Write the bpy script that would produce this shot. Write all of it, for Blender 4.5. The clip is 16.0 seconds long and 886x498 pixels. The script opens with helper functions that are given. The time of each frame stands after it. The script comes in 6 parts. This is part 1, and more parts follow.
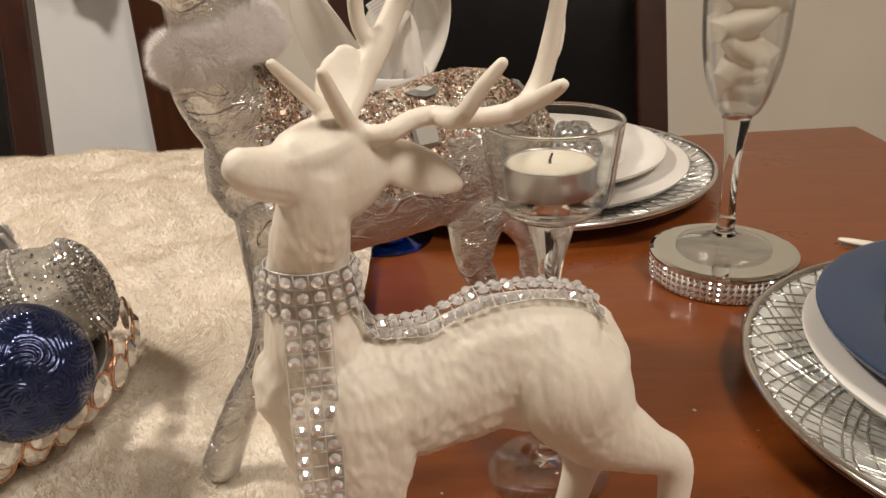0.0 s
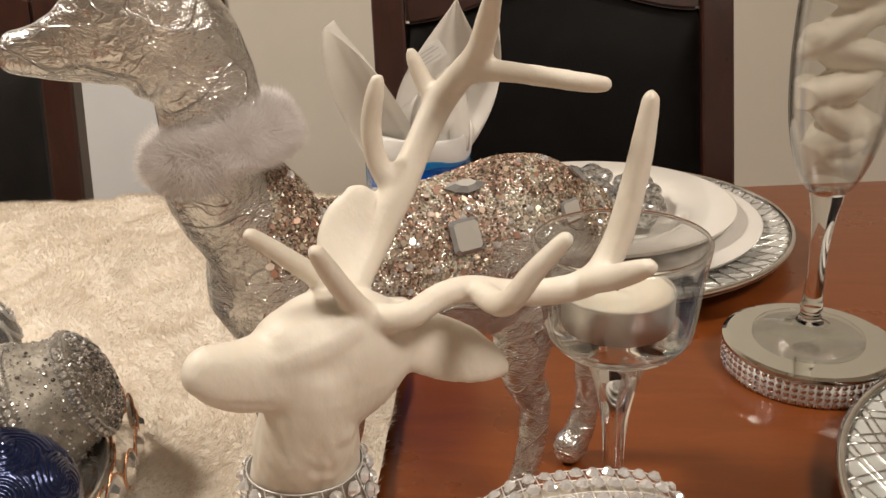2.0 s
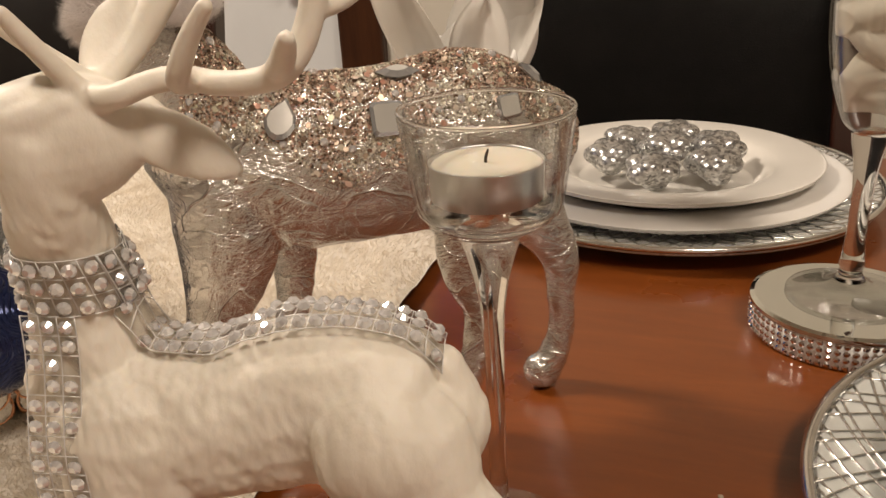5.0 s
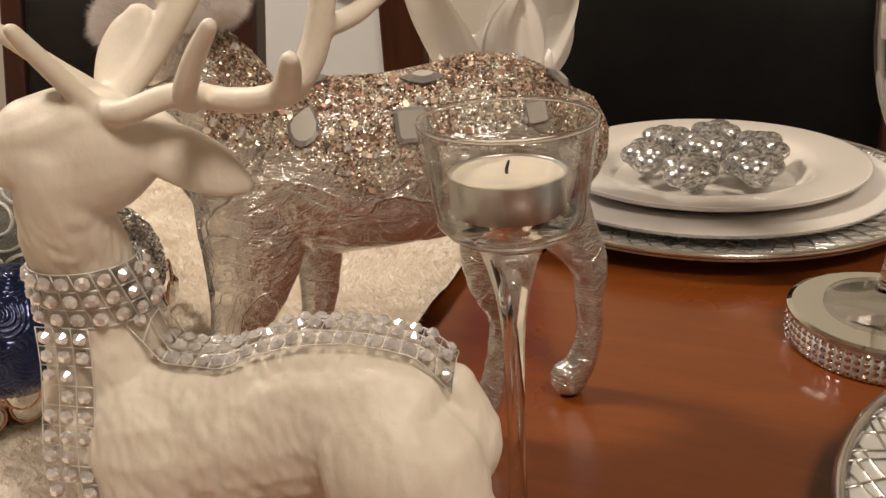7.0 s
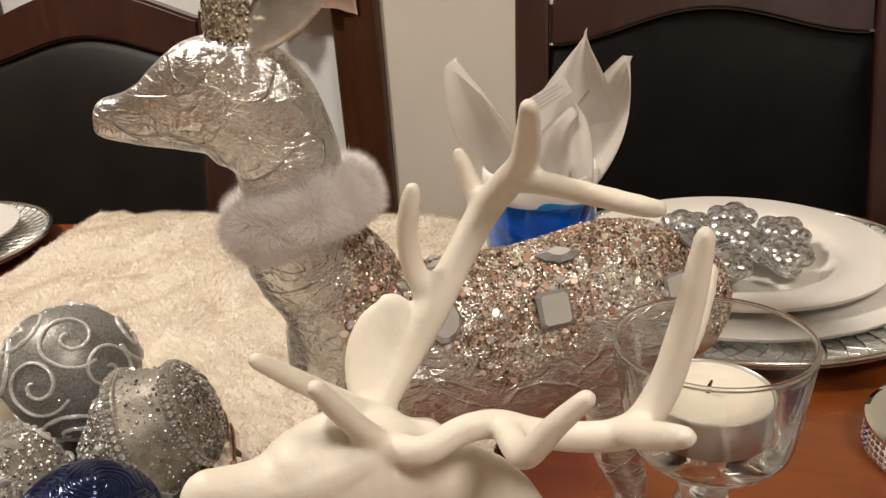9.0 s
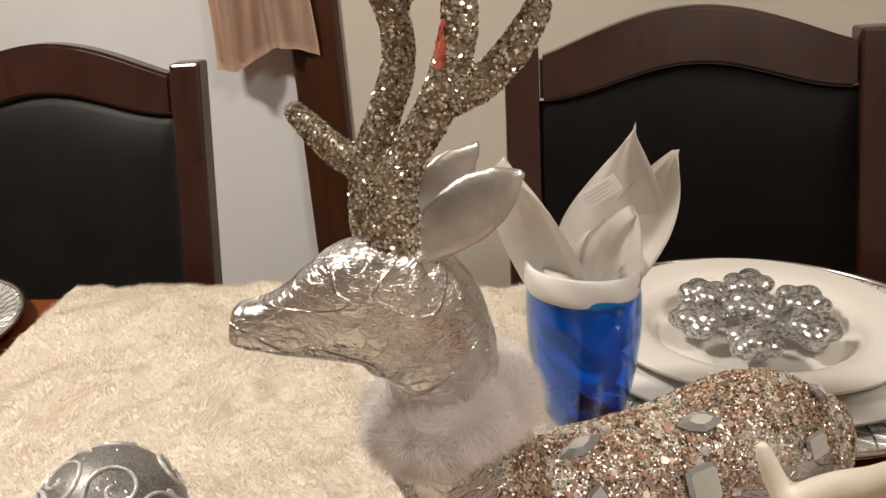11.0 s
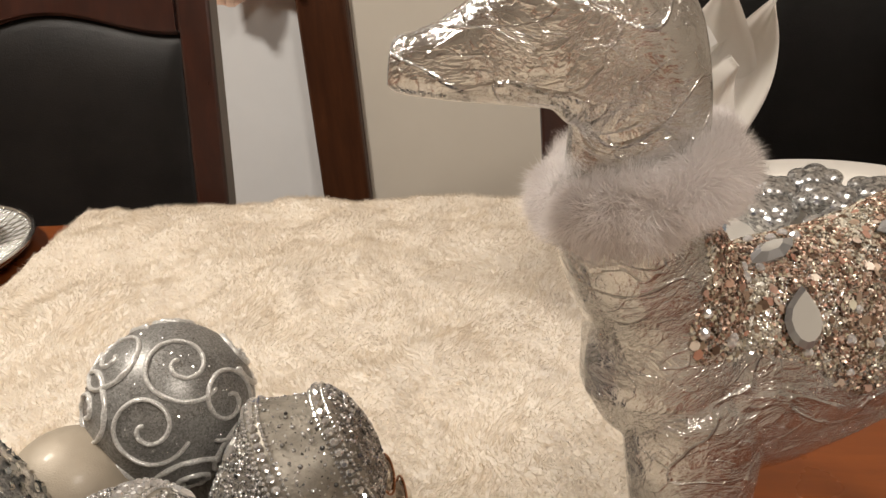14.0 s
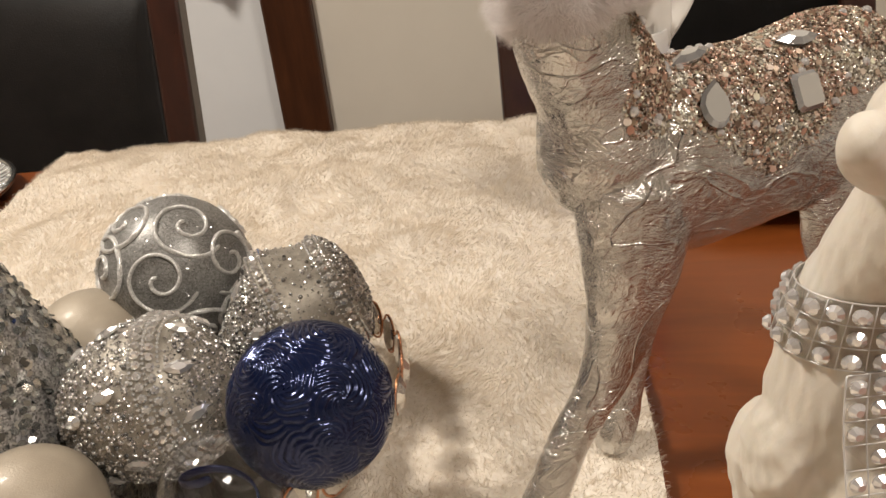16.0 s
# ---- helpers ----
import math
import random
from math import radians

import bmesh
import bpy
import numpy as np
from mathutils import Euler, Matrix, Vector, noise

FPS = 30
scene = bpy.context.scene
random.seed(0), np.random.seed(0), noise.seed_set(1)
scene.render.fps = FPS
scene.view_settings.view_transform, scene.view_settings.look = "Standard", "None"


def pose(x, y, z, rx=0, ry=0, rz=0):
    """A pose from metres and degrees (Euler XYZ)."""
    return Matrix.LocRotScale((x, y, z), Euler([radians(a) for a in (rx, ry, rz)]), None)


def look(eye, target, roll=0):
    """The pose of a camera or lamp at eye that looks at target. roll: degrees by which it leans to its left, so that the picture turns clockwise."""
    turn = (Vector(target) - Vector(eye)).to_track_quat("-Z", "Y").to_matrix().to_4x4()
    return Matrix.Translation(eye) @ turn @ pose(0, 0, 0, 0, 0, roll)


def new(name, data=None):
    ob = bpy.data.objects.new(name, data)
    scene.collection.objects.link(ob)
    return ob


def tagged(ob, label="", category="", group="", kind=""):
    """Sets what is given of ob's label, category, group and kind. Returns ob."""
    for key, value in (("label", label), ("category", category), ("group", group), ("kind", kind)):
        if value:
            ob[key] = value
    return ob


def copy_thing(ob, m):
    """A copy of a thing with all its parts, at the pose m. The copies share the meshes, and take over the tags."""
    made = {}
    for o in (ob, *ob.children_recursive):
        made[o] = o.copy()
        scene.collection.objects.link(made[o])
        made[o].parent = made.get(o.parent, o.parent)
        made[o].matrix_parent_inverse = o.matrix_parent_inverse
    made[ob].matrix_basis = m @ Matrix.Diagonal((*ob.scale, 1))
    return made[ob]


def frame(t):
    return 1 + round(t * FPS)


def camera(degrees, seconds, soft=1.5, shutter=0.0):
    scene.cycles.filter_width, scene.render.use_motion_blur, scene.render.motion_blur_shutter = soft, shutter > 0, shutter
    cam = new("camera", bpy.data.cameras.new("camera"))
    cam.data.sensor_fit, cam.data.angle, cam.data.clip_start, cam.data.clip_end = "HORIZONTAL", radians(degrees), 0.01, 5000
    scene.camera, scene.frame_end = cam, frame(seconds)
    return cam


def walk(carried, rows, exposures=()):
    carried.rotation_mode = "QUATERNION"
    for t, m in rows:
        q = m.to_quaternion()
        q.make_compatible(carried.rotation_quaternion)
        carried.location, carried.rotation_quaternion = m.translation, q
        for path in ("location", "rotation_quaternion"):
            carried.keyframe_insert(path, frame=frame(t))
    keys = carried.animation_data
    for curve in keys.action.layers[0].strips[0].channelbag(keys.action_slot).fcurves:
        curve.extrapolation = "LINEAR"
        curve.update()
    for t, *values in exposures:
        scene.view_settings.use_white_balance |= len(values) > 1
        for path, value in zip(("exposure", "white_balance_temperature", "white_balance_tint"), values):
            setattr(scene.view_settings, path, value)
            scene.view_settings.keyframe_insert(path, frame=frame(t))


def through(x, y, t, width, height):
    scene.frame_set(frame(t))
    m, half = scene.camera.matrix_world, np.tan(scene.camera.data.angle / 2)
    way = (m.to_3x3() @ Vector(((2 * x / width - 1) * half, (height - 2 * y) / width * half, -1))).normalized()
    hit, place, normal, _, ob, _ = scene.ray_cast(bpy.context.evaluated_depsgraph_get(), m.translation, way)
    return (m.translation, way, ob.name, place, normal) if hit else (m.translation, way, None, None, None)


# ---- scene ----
cam = camera(57.74, 16.0)
PATH = [
    (0, (0.07822, 0.01728, 1.01130), (0.01753, 0.93188, 0.61151), -2.670),
    (0.5, (0.05743, 0.03782, 1.02199), (-0.00890, 0.95645, 0.63249), -2.942),
    (1, (0.05476, 0.06282, 1.03453), (-0.02792, 0.98171, 0.64878), -2.882),
    (1.5, (0.06479, 0.07636, 1.03875), (-0.03593, 0.99528, 0.65737), -2.828),
    (2, (0.07735, 0.08728, 1.02828), (-0.04341, 1.00417, 0.64785), -3.144),
    (2.5, (0.09921, 0.08861, 1.01982), (-0.04632, 1.00403, 0.64455), -3.190),
    (3, (0.11973, 0.08630, 1.01133), (-0.04779, 0.99775, 0.63555), -3.182),
    (3.5, (0.13784, 0.08611, 1.00383), (-0.06540, 0.99105, 0.62997), -3.329),
    (4, (0.15784, 0.08663, 0.99366), (-0.09109, 0.98016, 0.61998), -3.287),
    (4.5, (0.17326, 0.08788, 0.98498), (-0.12160, 0.96756, 0.61184), -3.308),
    (4.7, (0.17807, 0.09058, 0.98476), (-0.13534, 0.96236, 0.60822), -3.311),
    (6.8, (0.18774, 0.09739, 0.98784), (-0.19675, 0.93408, 0.59782), -3.817),
    (7, (0.18663, 0.10077, 0.98914), (-0.19670, 0.93889, 0.60105), -3.745),
    (7.5, (0.16925, 0.10242, 1.00217), (-0.20415, 0.94773, 0.62005), -3.917),
    (8, (0.14289, 0.10347, 1.01515), (-0.21087, 0.96086, 0.64134), -3.909),
    (8.5, (0.11856, 0.10771, 1.03106), (-0.21049, 0.97617, 0.66022), -3.864),
    (9, (0.09843, 0.11423, 1.04408), (-0.20568, 0.99455, 0.68000), -4.208),
    (9.5, (0.07868, 0.12243, 1.05573), (-0.19937, 1.01097, 0.69080), -4.149),
    (10, (0.05792, 0.12933, 1.07147), (-0.19887, 1.02620, 0.71135), -4.174),
    (10.2, (0.04724, 0.13232, 1.08143), (-0.20162, 1.03194, 0.72261), -4.271),
    (12.3, (0.01181, 0.14560, 1.09789), (-0.20480, 1.05622, 0.74599), -4.040),
    (12.5, (0.00879, 0.14895, 1.09032), (-0.20869, 1.05831, 0.73568), -4.167),
    (13, (-0.01084, 0.15822, 1.06404), (-0.22921, 1.06206, 0.69609), -4.341),
    (13.2, (-0.01915, 0.16123, 1.05607), (-0.23680, 1.06300, 0.68266), -4.426),
    (13.5, (-0.02769, 0.16117, 1.04369), (-0.24670, 1.05949, 0.66282), -4.720),
    (14, (-0.03809, 0.14820, 1.02864), (-0.24867, 1.04335, 0.63574), -5.162),
    (14.5, (-0.04438, 0.13418, 1.01279), (-0.24659, 1.02735, 0.61110), -5.552),
    (15, (-0.04056, 0.11954, 1.00142), (-0.23566, 1.00881, 0.58774), -6.452),
    (15.5, (-0.03931, 0.10040, 0.99258), (-0.21940, 0.98958, 0.57194), -6.787),
    (16, (-0.03425, 0.08274, 0.99591), (-0.20311, 0.97388, 0.57476), -6.858),
]
EXPOSURES = [(0, 0.0, 6500, 10), (1.5, -0.03, 6500, 10), (3, -0.03, 6650, 11), (4.5, -0.05, 6900, 12), (7, -0.15, 7000, 13), (8, -0.06, 6750, 11), (9, -0.04, 6500, 10), (10, -0.08, 6450, 10), (12.5, 0.0, 6250, 10), (14, -0.03, 6350, 10), (16, -0.03, 6400, 10)]
walk(cam, [(t, look(eye, target, roll)) for t, eye, target, roll in PATH], EXPOSURES)

# ---- light ----
world = bpy.data.worlds.new("room_air")
scene.world = world
world.use_nodes = True
world.node_tree.nodes["Background"].inputs[0].default_value = (0.9, 0.84, 0.76, 1)
world.node_tree.nodes["Background"].inputs[1].default_value = 0.02
LAMP = (-1.02, 0.48, 2.28)


def lamp_disc(name, place, aim, size, watts, colour):
    data = bpy.data.lights.new(name, "AREA")
    data.shape, data.size, data.energy, data.color = "DISK", size, watts, colour
    ob = new(name, data)
    ob.matrix_world = look(place, aim)
    return ob


lamp_disc("pendant_light", (LAMP[0], LAMP[1], LAMP[2] - 0.075), (LAMP[0], LAMP[1], 0), 0.30, 29.5, (1.0, 0.905, 0.785))
# soft fill, added to lift fronts and the right wall; no known fixture
lamp_disc("ceiling_spot_light", (0.95, -0.35, 2.44), (0.95, -0.35, 0), 0.60, 28.5, (1.0, 0.90, 0.785))

# ---- helpers for meshes ----
RNG = np.random.default_rng(7)
V = Vector


def thing(name, place, label, category, group="", kind=""):
    """An empty at the base of a thing; its parts hang under it."""
    ob = new(name)
    ob.location = place
    ob.empty_display_size = 0.02
    return tagged(ob, label, category, group, kind)


def shade(me, smooth=True):
    me.polygons.foreach_set("use_smooth", [smooth] * len(me.polygons))
    return me


def base_of(ob):
    m = Vector((0, 0, 0))
    while ob is not None:
        m = m + ob.location
        ob = ob.parent
    return m


def part(name, bm, material, parent=None, label="", smooth=True, at=None):
    """A bmesh in world places becomes one mesh under a thing or part, or a thing of its own with its origin at `at`."""
    me = bpy.data.meshes.new(name)
    origin = base_of(parent) if parent is not None else Vector(at or (0, 0, 0))
    bmesh.ops.translate(bm, verts=bm.verts, vec=-origin)
    bm.to_mesh(me)
    bm.free()
    return mesh_part(name, me, material, parent, label, smooth, at)


def mesh_part(name, me, material, parent=None, label="", smooth=True, at=None):
    for m in material if isinstance(material, (list, tuple)) else [material]:
        me.materials.append(m)
    shade(me, smooth)
    ob = new(name, me)
    if parent is not None:
        ob.parent = parent
    elif at is not None:
        ob.location = at
    if label:
        ob["label"] = label
    return ob


def raw_mesh(name, verts, faces, origin=(0, 0, 0)):
    """A mesh from arrays: verts n x 3, faces m x k."""
    verts = np.asarray(verts, np.float32) - np.asarray(origin, np.float32)
    faces = np.asarray(faces, np.int32)
    me = bpy.data.meshes.new(name)
    me.vertices.add(len(verts))
    me.vertices.foreach_set("co", verts.ravel())
    k = faces.shape[1]
    me.loops.add(faces.size)
    me.loops.foreach_set("vertex_index", faces.ravel())
    me.polygons.add(len(faces))
    me.polygons.foreach_set("loop_start", np.arange(0, faces.size, k, dtype=np.int32))
    me.update(calc_edges=True)
    me.validate()
    return me


def spline(points, n):
    """Catmull-Rom through rows of numbers, n samples."""
    p = np.array(points, float)
    p = np.vstack([2 * p[0] - p[1], p, 2 * p[-1] - p[-2]])
    out = []
    for s in np.linspace(0, len(p) - 3 - 1e-9, n):
        i = int(s)
        f = s - i
        a, b, c, d = p[i], p[i + 1], p[i + 2], p[i + 3]
        out.append(0.5 * (2 * b + (c - a) * f + (2 * a - 5 * b + 4 * c - d) * f * f + (3 * b - a - 3 * c + d) * f ** 3))
    return np.array(out)


def tube(bm, rows, side=(0, 1, 0), n=28, seg=18, round_ends=True, square=1.0):
    """A limb: rows of x, y, z, radius across (along side), radius the other way; square under 1 flattens its sides."""
    bend = lambda q: math.copysign(abs(q) ** square, q)
    rows = [tuple(r) if len(r) == 5 else (*r, r[-1]) for r in rows]
    s = spline(rows, n) if len(rows) > 2 else np.array([np.array(rows[0]) + (np.array(rows[1]) - np.array(rows[0])) * f for f in np.linspace(0, 1, n)])
    c, r = s[:, :3], np.maximum(s[:, 3:], 1e-5)
    t = np.gradient(c, axis=0)
    t /= np.linalg.norm(t, axis=1)[:, None]
    if round_ends:
        extra_c, extra_r = [], []
        for end, sign in ((0, -1), (-1, 1)):
            cs, rs = [], []
            for a in (0.35, 0.65, 0.9):
                cs.append(c[end] + sign * t[end] * r[end].mean() * math.sin(a * math.pi / 2))
                rs.append(r[end] * math.cos(a * math.pi / 2))
            extra_c.append(cs), extra_r.append(rs)
        c = np.vstack([extra_c[0][::-1], c, extra_c[1]])
        r = np.vstack([extra_r[0][::-1], r, extra_r[1]])
        t = np.vstack([[t[0]] * 3, t, [t[-1]] * 3])
    last, rings = np.array(side, float), []
    for ci, ri, ti in zip(c, r, t):
        u = last - ti * (last @ ti)
        u /= np.linalg.norm(u)
        w = np.cross(ti, u)
        rings.append([bm.verts.new(ci + u * ri[0] * bend(math.cos(a)) + w * ri[1] * bend(math.sin(a))) for a in np.linspace(0, 2 * math.pi, seg, endpoint=False)])
    for a, b in zip(rings, rings[1:]):
        for i in range(seg):
            bm.faces.new((a[i], a[(i + 1) % seg], b[(i + 1) % seg], b[i]))
    bm.faces.new(rings[0][::-1])
    bm.faces.new(rings[-1])
    return rings


def lathe(bm, profile, centre, seg=64, close=False):
    """Turns rows of (radius, z) round a vertical axis at centre (x, y)."""
    rings = []
    for r, z in profile:
        if r < 1e-5:
            rings.append([bm.verts.new((centre[0], centre[1], z))])
        else:
            rings.append([bm.verts.new((centre[0] + r * math.cos(a), centre[1] + r * math.sin(a), z)) for a in np.linspace(0, 2 * math.pi, seg, endpoint=False)])
    pairs = list(zip(rings, rings[1:])) + ([(rings[-1], rings[0])] if close else [])
    for a, b in pairs:
        for i in range(seg):
            j = (i + 1) % seg
            if len(a) == 1 and len(b) == 1:
                continue
            if len(a) == 1:
                bm.faces.new((a[0], b[j], b[i]))
            elif len(b) == 1:
                bm.faces.new((a[i], a[j], b[0]))
            else:
                bm.faces.new((a[i], a[j], b[j], b[i]))
    bmesh.ops.recalc_face_normals(bm, faces=bm.faces)


def smooth_profile(rows, n=40):
    return [tuple(r) for r in spline(rows, n)]


def block(bm, lo, hi, m=None, bevel=0.0):
    """A bevelled block between two corners, moved by m."""
    made = bmesh.ops.create_cube(bm, size=1)["verts"]
    lo, hi = Vector(lo), Vector(hi)
    for v in made:
        v.co = Vector([lo[i] + (v.co[i] + 0.5) * (hi[i] - lo[i]) for i in range(3)])
    if bevel:
        edges = list({e for v in made for e in v.link_edges})
        made = bmesh.ops.bevel(bm, geom=made + edges, offset=bevel, segments=2, profile=0.5, affect="EDGES")["verts"]
    if m is not None:
        bmesh.ops.transform(bm, matrix=m, verts=list(made))


def fuse(bm, voxel, rounds):
    """Melts overlapping closed limbs into one skin. Returns a mesh."""
    me = bpy.data.meshes.new("melt")
    bmesh.ops.recalc_face_normals(bm, faces=bm.faces)
    bm.to_mesh(me)
    bm.free()
    ob = new("melt", me)
    melt = ob.modifiers.new("melt", "REMESH")
    melt.mode, melt.voxel_size = "VOXEL", voxel
    calm = ob.modifiers.new("calm", "SMOOTH")
    calm.factor, calm.iterations = 0.5, rounds
    bpy.context.view_layer.update()
    made = bpy.data.meshes.new_from_object(ob.evaluated_get(bpy.context.evaluated_depsgraph_get()))
    bpy.data.objects.remove(ob)
    bpy.data.meshes.remove(me)
    return made


def arrays(me):
    co = np.empty(len(me.vertices) * 3, np.float32)
    me.vertices.foreach_get("co", co)
    no = np.empty(len(me.vertices) * 3, np.float32)
    me.vertices.foreach_get("normal", no)
    return co.reshape(-1, 3), no.reshape(-1, 3)


def hairs(roots, normals, lean, length, width, curl=0.35, rng=RNG):
    """Thin tapered strands: two quads' worth of triangles each. Returns verts, faces."""
    n = len(roots)
    spread = rng.normal(0, 1, (n, 3))
    way = normals + lean + spread * curl
    way /= np.linalg.norm(way, axis=1)[:, None]
    size = length * rng.uniform(0.6, 1.15, (n, 1))
    across = np.cross(way, rng.normal(0, 1, (n, 3)))
    across /= np.linalg.norm(across, axis=1)[:, None]
    bend = lean * size * 0.35 + rng.normal(0, 0.12, (n, 3)) * size
    a = roots - across * width / 2
    b = roots + across * width / 2
    mid = roots + way * size * 0.55
    c = mid + across * width * 0.4
    d = mid - across * width * 0.4
    tip = roots + way * size + bend
    verts = np.stack([a, b, c, d, tip], 1).reshape(-1, 3)
    i = np.arange(n)[:, None] * 5
    faces = np.concatenate([i + [0, 1, 2], i + [0, 2, 3], i + [3, 2, 4]], 0)
    return verts, faces


def flakes(roots, normals, size, tilt, sides=5, rng=RNG):
    """Small flat chips lying on a surface. Returns verts, faces."""
    n = len(roots)
    up = normals + rng.normal(0, tilt, (n, 3))
    up /= np.linalg.norm(up, axis=1)[:, None]
    u = np.cross(up, rng.normal(0, 1, (n, 3)))
    u /= np.linalg.norm(u, axis=1)[:, None]
    w = np.cross(up, u)
    r = size * rng.uniform(0.55, 1.25, (n, 1))
    ring = []
    for k in range(sides):
        a = 2 * math.pi * k / sides
        ring.append(roots + up * r * 0.35 + (u * math.cos(a) + w * math.sin(a) * 0.8) * r)
    verts = np.stack(ring, 1).reshape(-1, 3)
    faces = np.arange(n)[:, None] * sides + np.arange(sides)
    return verts, faces


def scatter(me, count, keep=None, rng=RNG):
    """Points spread over a mesh by area: places and normals (me is made of triangles or quads)."""
    me.calc_loop_triangles()
    tri = np.empty(len(me.loop_triangles) * 3, np.int32)
    me.loop_triangles.foreach_get("vertices", tri)
    tri = tri.reshape(-1, 3)
    co, no = arrays(me)
    mid = co[tri].mean(1)
    area = 0.5 * np.linalg.norm(np.cross(co[tri[:, 1]] - co[tri[:, 0]], co[tri[:, 2]] - co[tri[:, 0]]), axis=1)
    if keep is not None:
        area = area * keep(mid, no[tri].mean(1))
    pick = rng.choice(len(tri), count, p=area / area.sum())
    r = rng.uniform(0, 1, (count, 2))
    flip = r.sum(1) > 1
    r[flip] = 1 - r[flip]
    w = np.column_stack([1 - r.sum(1), r])[:, :, None]
    p = (co[tri[pick]] * w).sum(1)
    q = (no[tri[pick]] * w).sum(1)
    return p, q / np.linalg.norm(q, axis=1)[:, None]


def gem_mesh(name, outline, depth, table=0.55, seat=0.3):
    """A cut stone: outline of (x, y), a girdle, a crown and a flat table on top, lying on z = 0."""
    bm = bmesh.new()
    low = [bm.verts.new((x * 0.9, y * 0.9, 0)) for x, y in outline]
    mid = [bm.verts.new((x, y, depth * seat)) for x, y in outline]
    k = len(outline)
    top = []
    for i in range(k):
        x, y = outline[i]
        top.append(bm.verts.new((x * table, y * table, depth)))
    bm.faces.new(low[::-1])
    for i in range(k):
        j = (i + 1) % k
        bm.faces.new((low[i], low[j], mid[j], mid[i]))
        bm.faces.new((mid[i], mid[j], top[j], top[i]))
    bm.faces.new(top)
    me = bpy.data.meshes.new(name)
    bm.to_mesh(me)
    bm.free()
    return me


def stand(normal, along):
    """A turn whose z is the normal and whose x is as near as may be to along."""
    z = Vector(normal).normalized()
    x = Vector(along)
    x = (x - z * x.dot(z)).normalized()
    y = z.cross(x)
    return Matrix((x, y, z)).transposed().to_4x4()


def ring_outline(n, rx, ry, turn=0.0):
    return [(rx * math.cos(a + turn), ry * math.sin(a + turn)) for a in np.linspace(0, 2 * math.pi, n, endpoint=False)]


def studs(roots, normals, size, sides=6, rng=RNG):
    """Small domed beads standing on a surface. Returns verts, faces."""
    n = len(roots)
    u = np.cross(normals, rng.normal(0, 1, (n, 3)))
    u /= np.linalg.norm(u, axis=1)[:, None]
    w = np.cross(normals, u)
    r = size * rng.uniform(0.8, 1.15, (n, 1))
    rings = []
    for wide, high in ((1.0, 0.0), (0.95, 0.5), (0.5, 0.95)):
        for k in range(sides):
            a = 2 * math.pi * k / sides
            rings.append(roots + normals * r * high + (u * math.cos(a) + w * math.sin(a)) * r * wide)
    rings.append(roots + normals * r * 1.05)
    m = len(rings)
    verts = np.stack(rings, 1).reshape(-1, 3)
    quads = [(row * sides + k, row * sides + (k + 1) % sides, (row + 1) * sides + (k + 1) % sides) for row in (0, 1) for k in range(sides)]
    quads += [(row * sides + k, (row + 1) * sides + (k + 1) % sides, (row + 1) * sides + k) for row in (0, 1) for k in range(sides)]
    quads += [(2 * sides + k, 2 * sides + (k + 1) % sides, 3 * sides) for k in range(sides)]
    faces = (np.arange(n)[:, None, None] * m + np.array(quads)[None]).reshape(-1, 3)
    return verts, faces

# ---- materials ----
def nodes_of(name):
    m = bpy.data.materials.new(name)
    m.use_nodes = True
    t = m.node_tree
    return m, t, t.nodes["Principled BSDF"]


def link(t, a, b):
    t.links.new(a, b)


def coords(t, scale=(1, 1, 1), kind="Object"):
    c = t.nodes.new("ShaderNodeTexCoord")
    mp = t.nodes.new("ShaderNodeMapping")
    mp.inputs["Scale"].default_value = scale
    link(t, c.outputs[kind], mp.inputs["Vector"])
    return mp.outputs["Vector"]


def noise_tex(t, vec, scale, detail=4.0, rough=0.55, warp=0.0):
    n = t.nodes.new("ShaderNodeTexNoise")
    n.inputs["Scale"].default_value, n.inputs["Detail"].default_value = scale, detail
    n.inputs["Roughness"].default_value, n.inputs["Distortion"].default_value = rough, warp
    link(t, vec, n.inputs["Vector"])
    return n.outputs["Fac"]


def ramp(t, fac, stops):
    r = t.nodes.new("ShaderNodeValToRGB")
    e = r.color_ramp.elements
    while len(e) < len(stops):
        e.new(0.5)
    for el, (p, c) in zip(e, stops):
        el.position, el.color = p, (*c, 1) if len(c) == 3 else (c[0], c[0], c[0], 1)
    link(t, fac, r.inputs["Fac"])
    return r.outputs["Color"]


def bump(t, bsdf, height, strength, distance, before=None):
    b = t.nodes.new("ShaderNodeBump")
    b.inputs["Strength"].default_value, b.inputs["Distance"].default_value = strength, distance
    link(t, height, b.inputs["Height"])
    if before is not None:
        link(t, before, b.inputs["Normal"])
    link(t, b.outputs["Normal"], bsdf.inputs["Normal"])
    return b.outputs["Normal"]


def span(t, fac, lo, hi):
    m = t.nodes.new("ShaderNodeMapRange")
    m.inputs["To Min"].default_value, m.inputs["To Max"].default_value = lo, hi
    link(t, fac, m.inputs["Value"])
    return m.outputs["Result"]


def maths(t, op, a, b):
    m = t.nodes.new("ShaderNodeMath")
    m.operation = op
    for i, v in enumerate((a, b)):
        if isinstance(v, (int, float)):
            m.inputs[i].default_value = v
        else:
            link(t, v, m.inputs[i])
    return m.outputs["Value"]


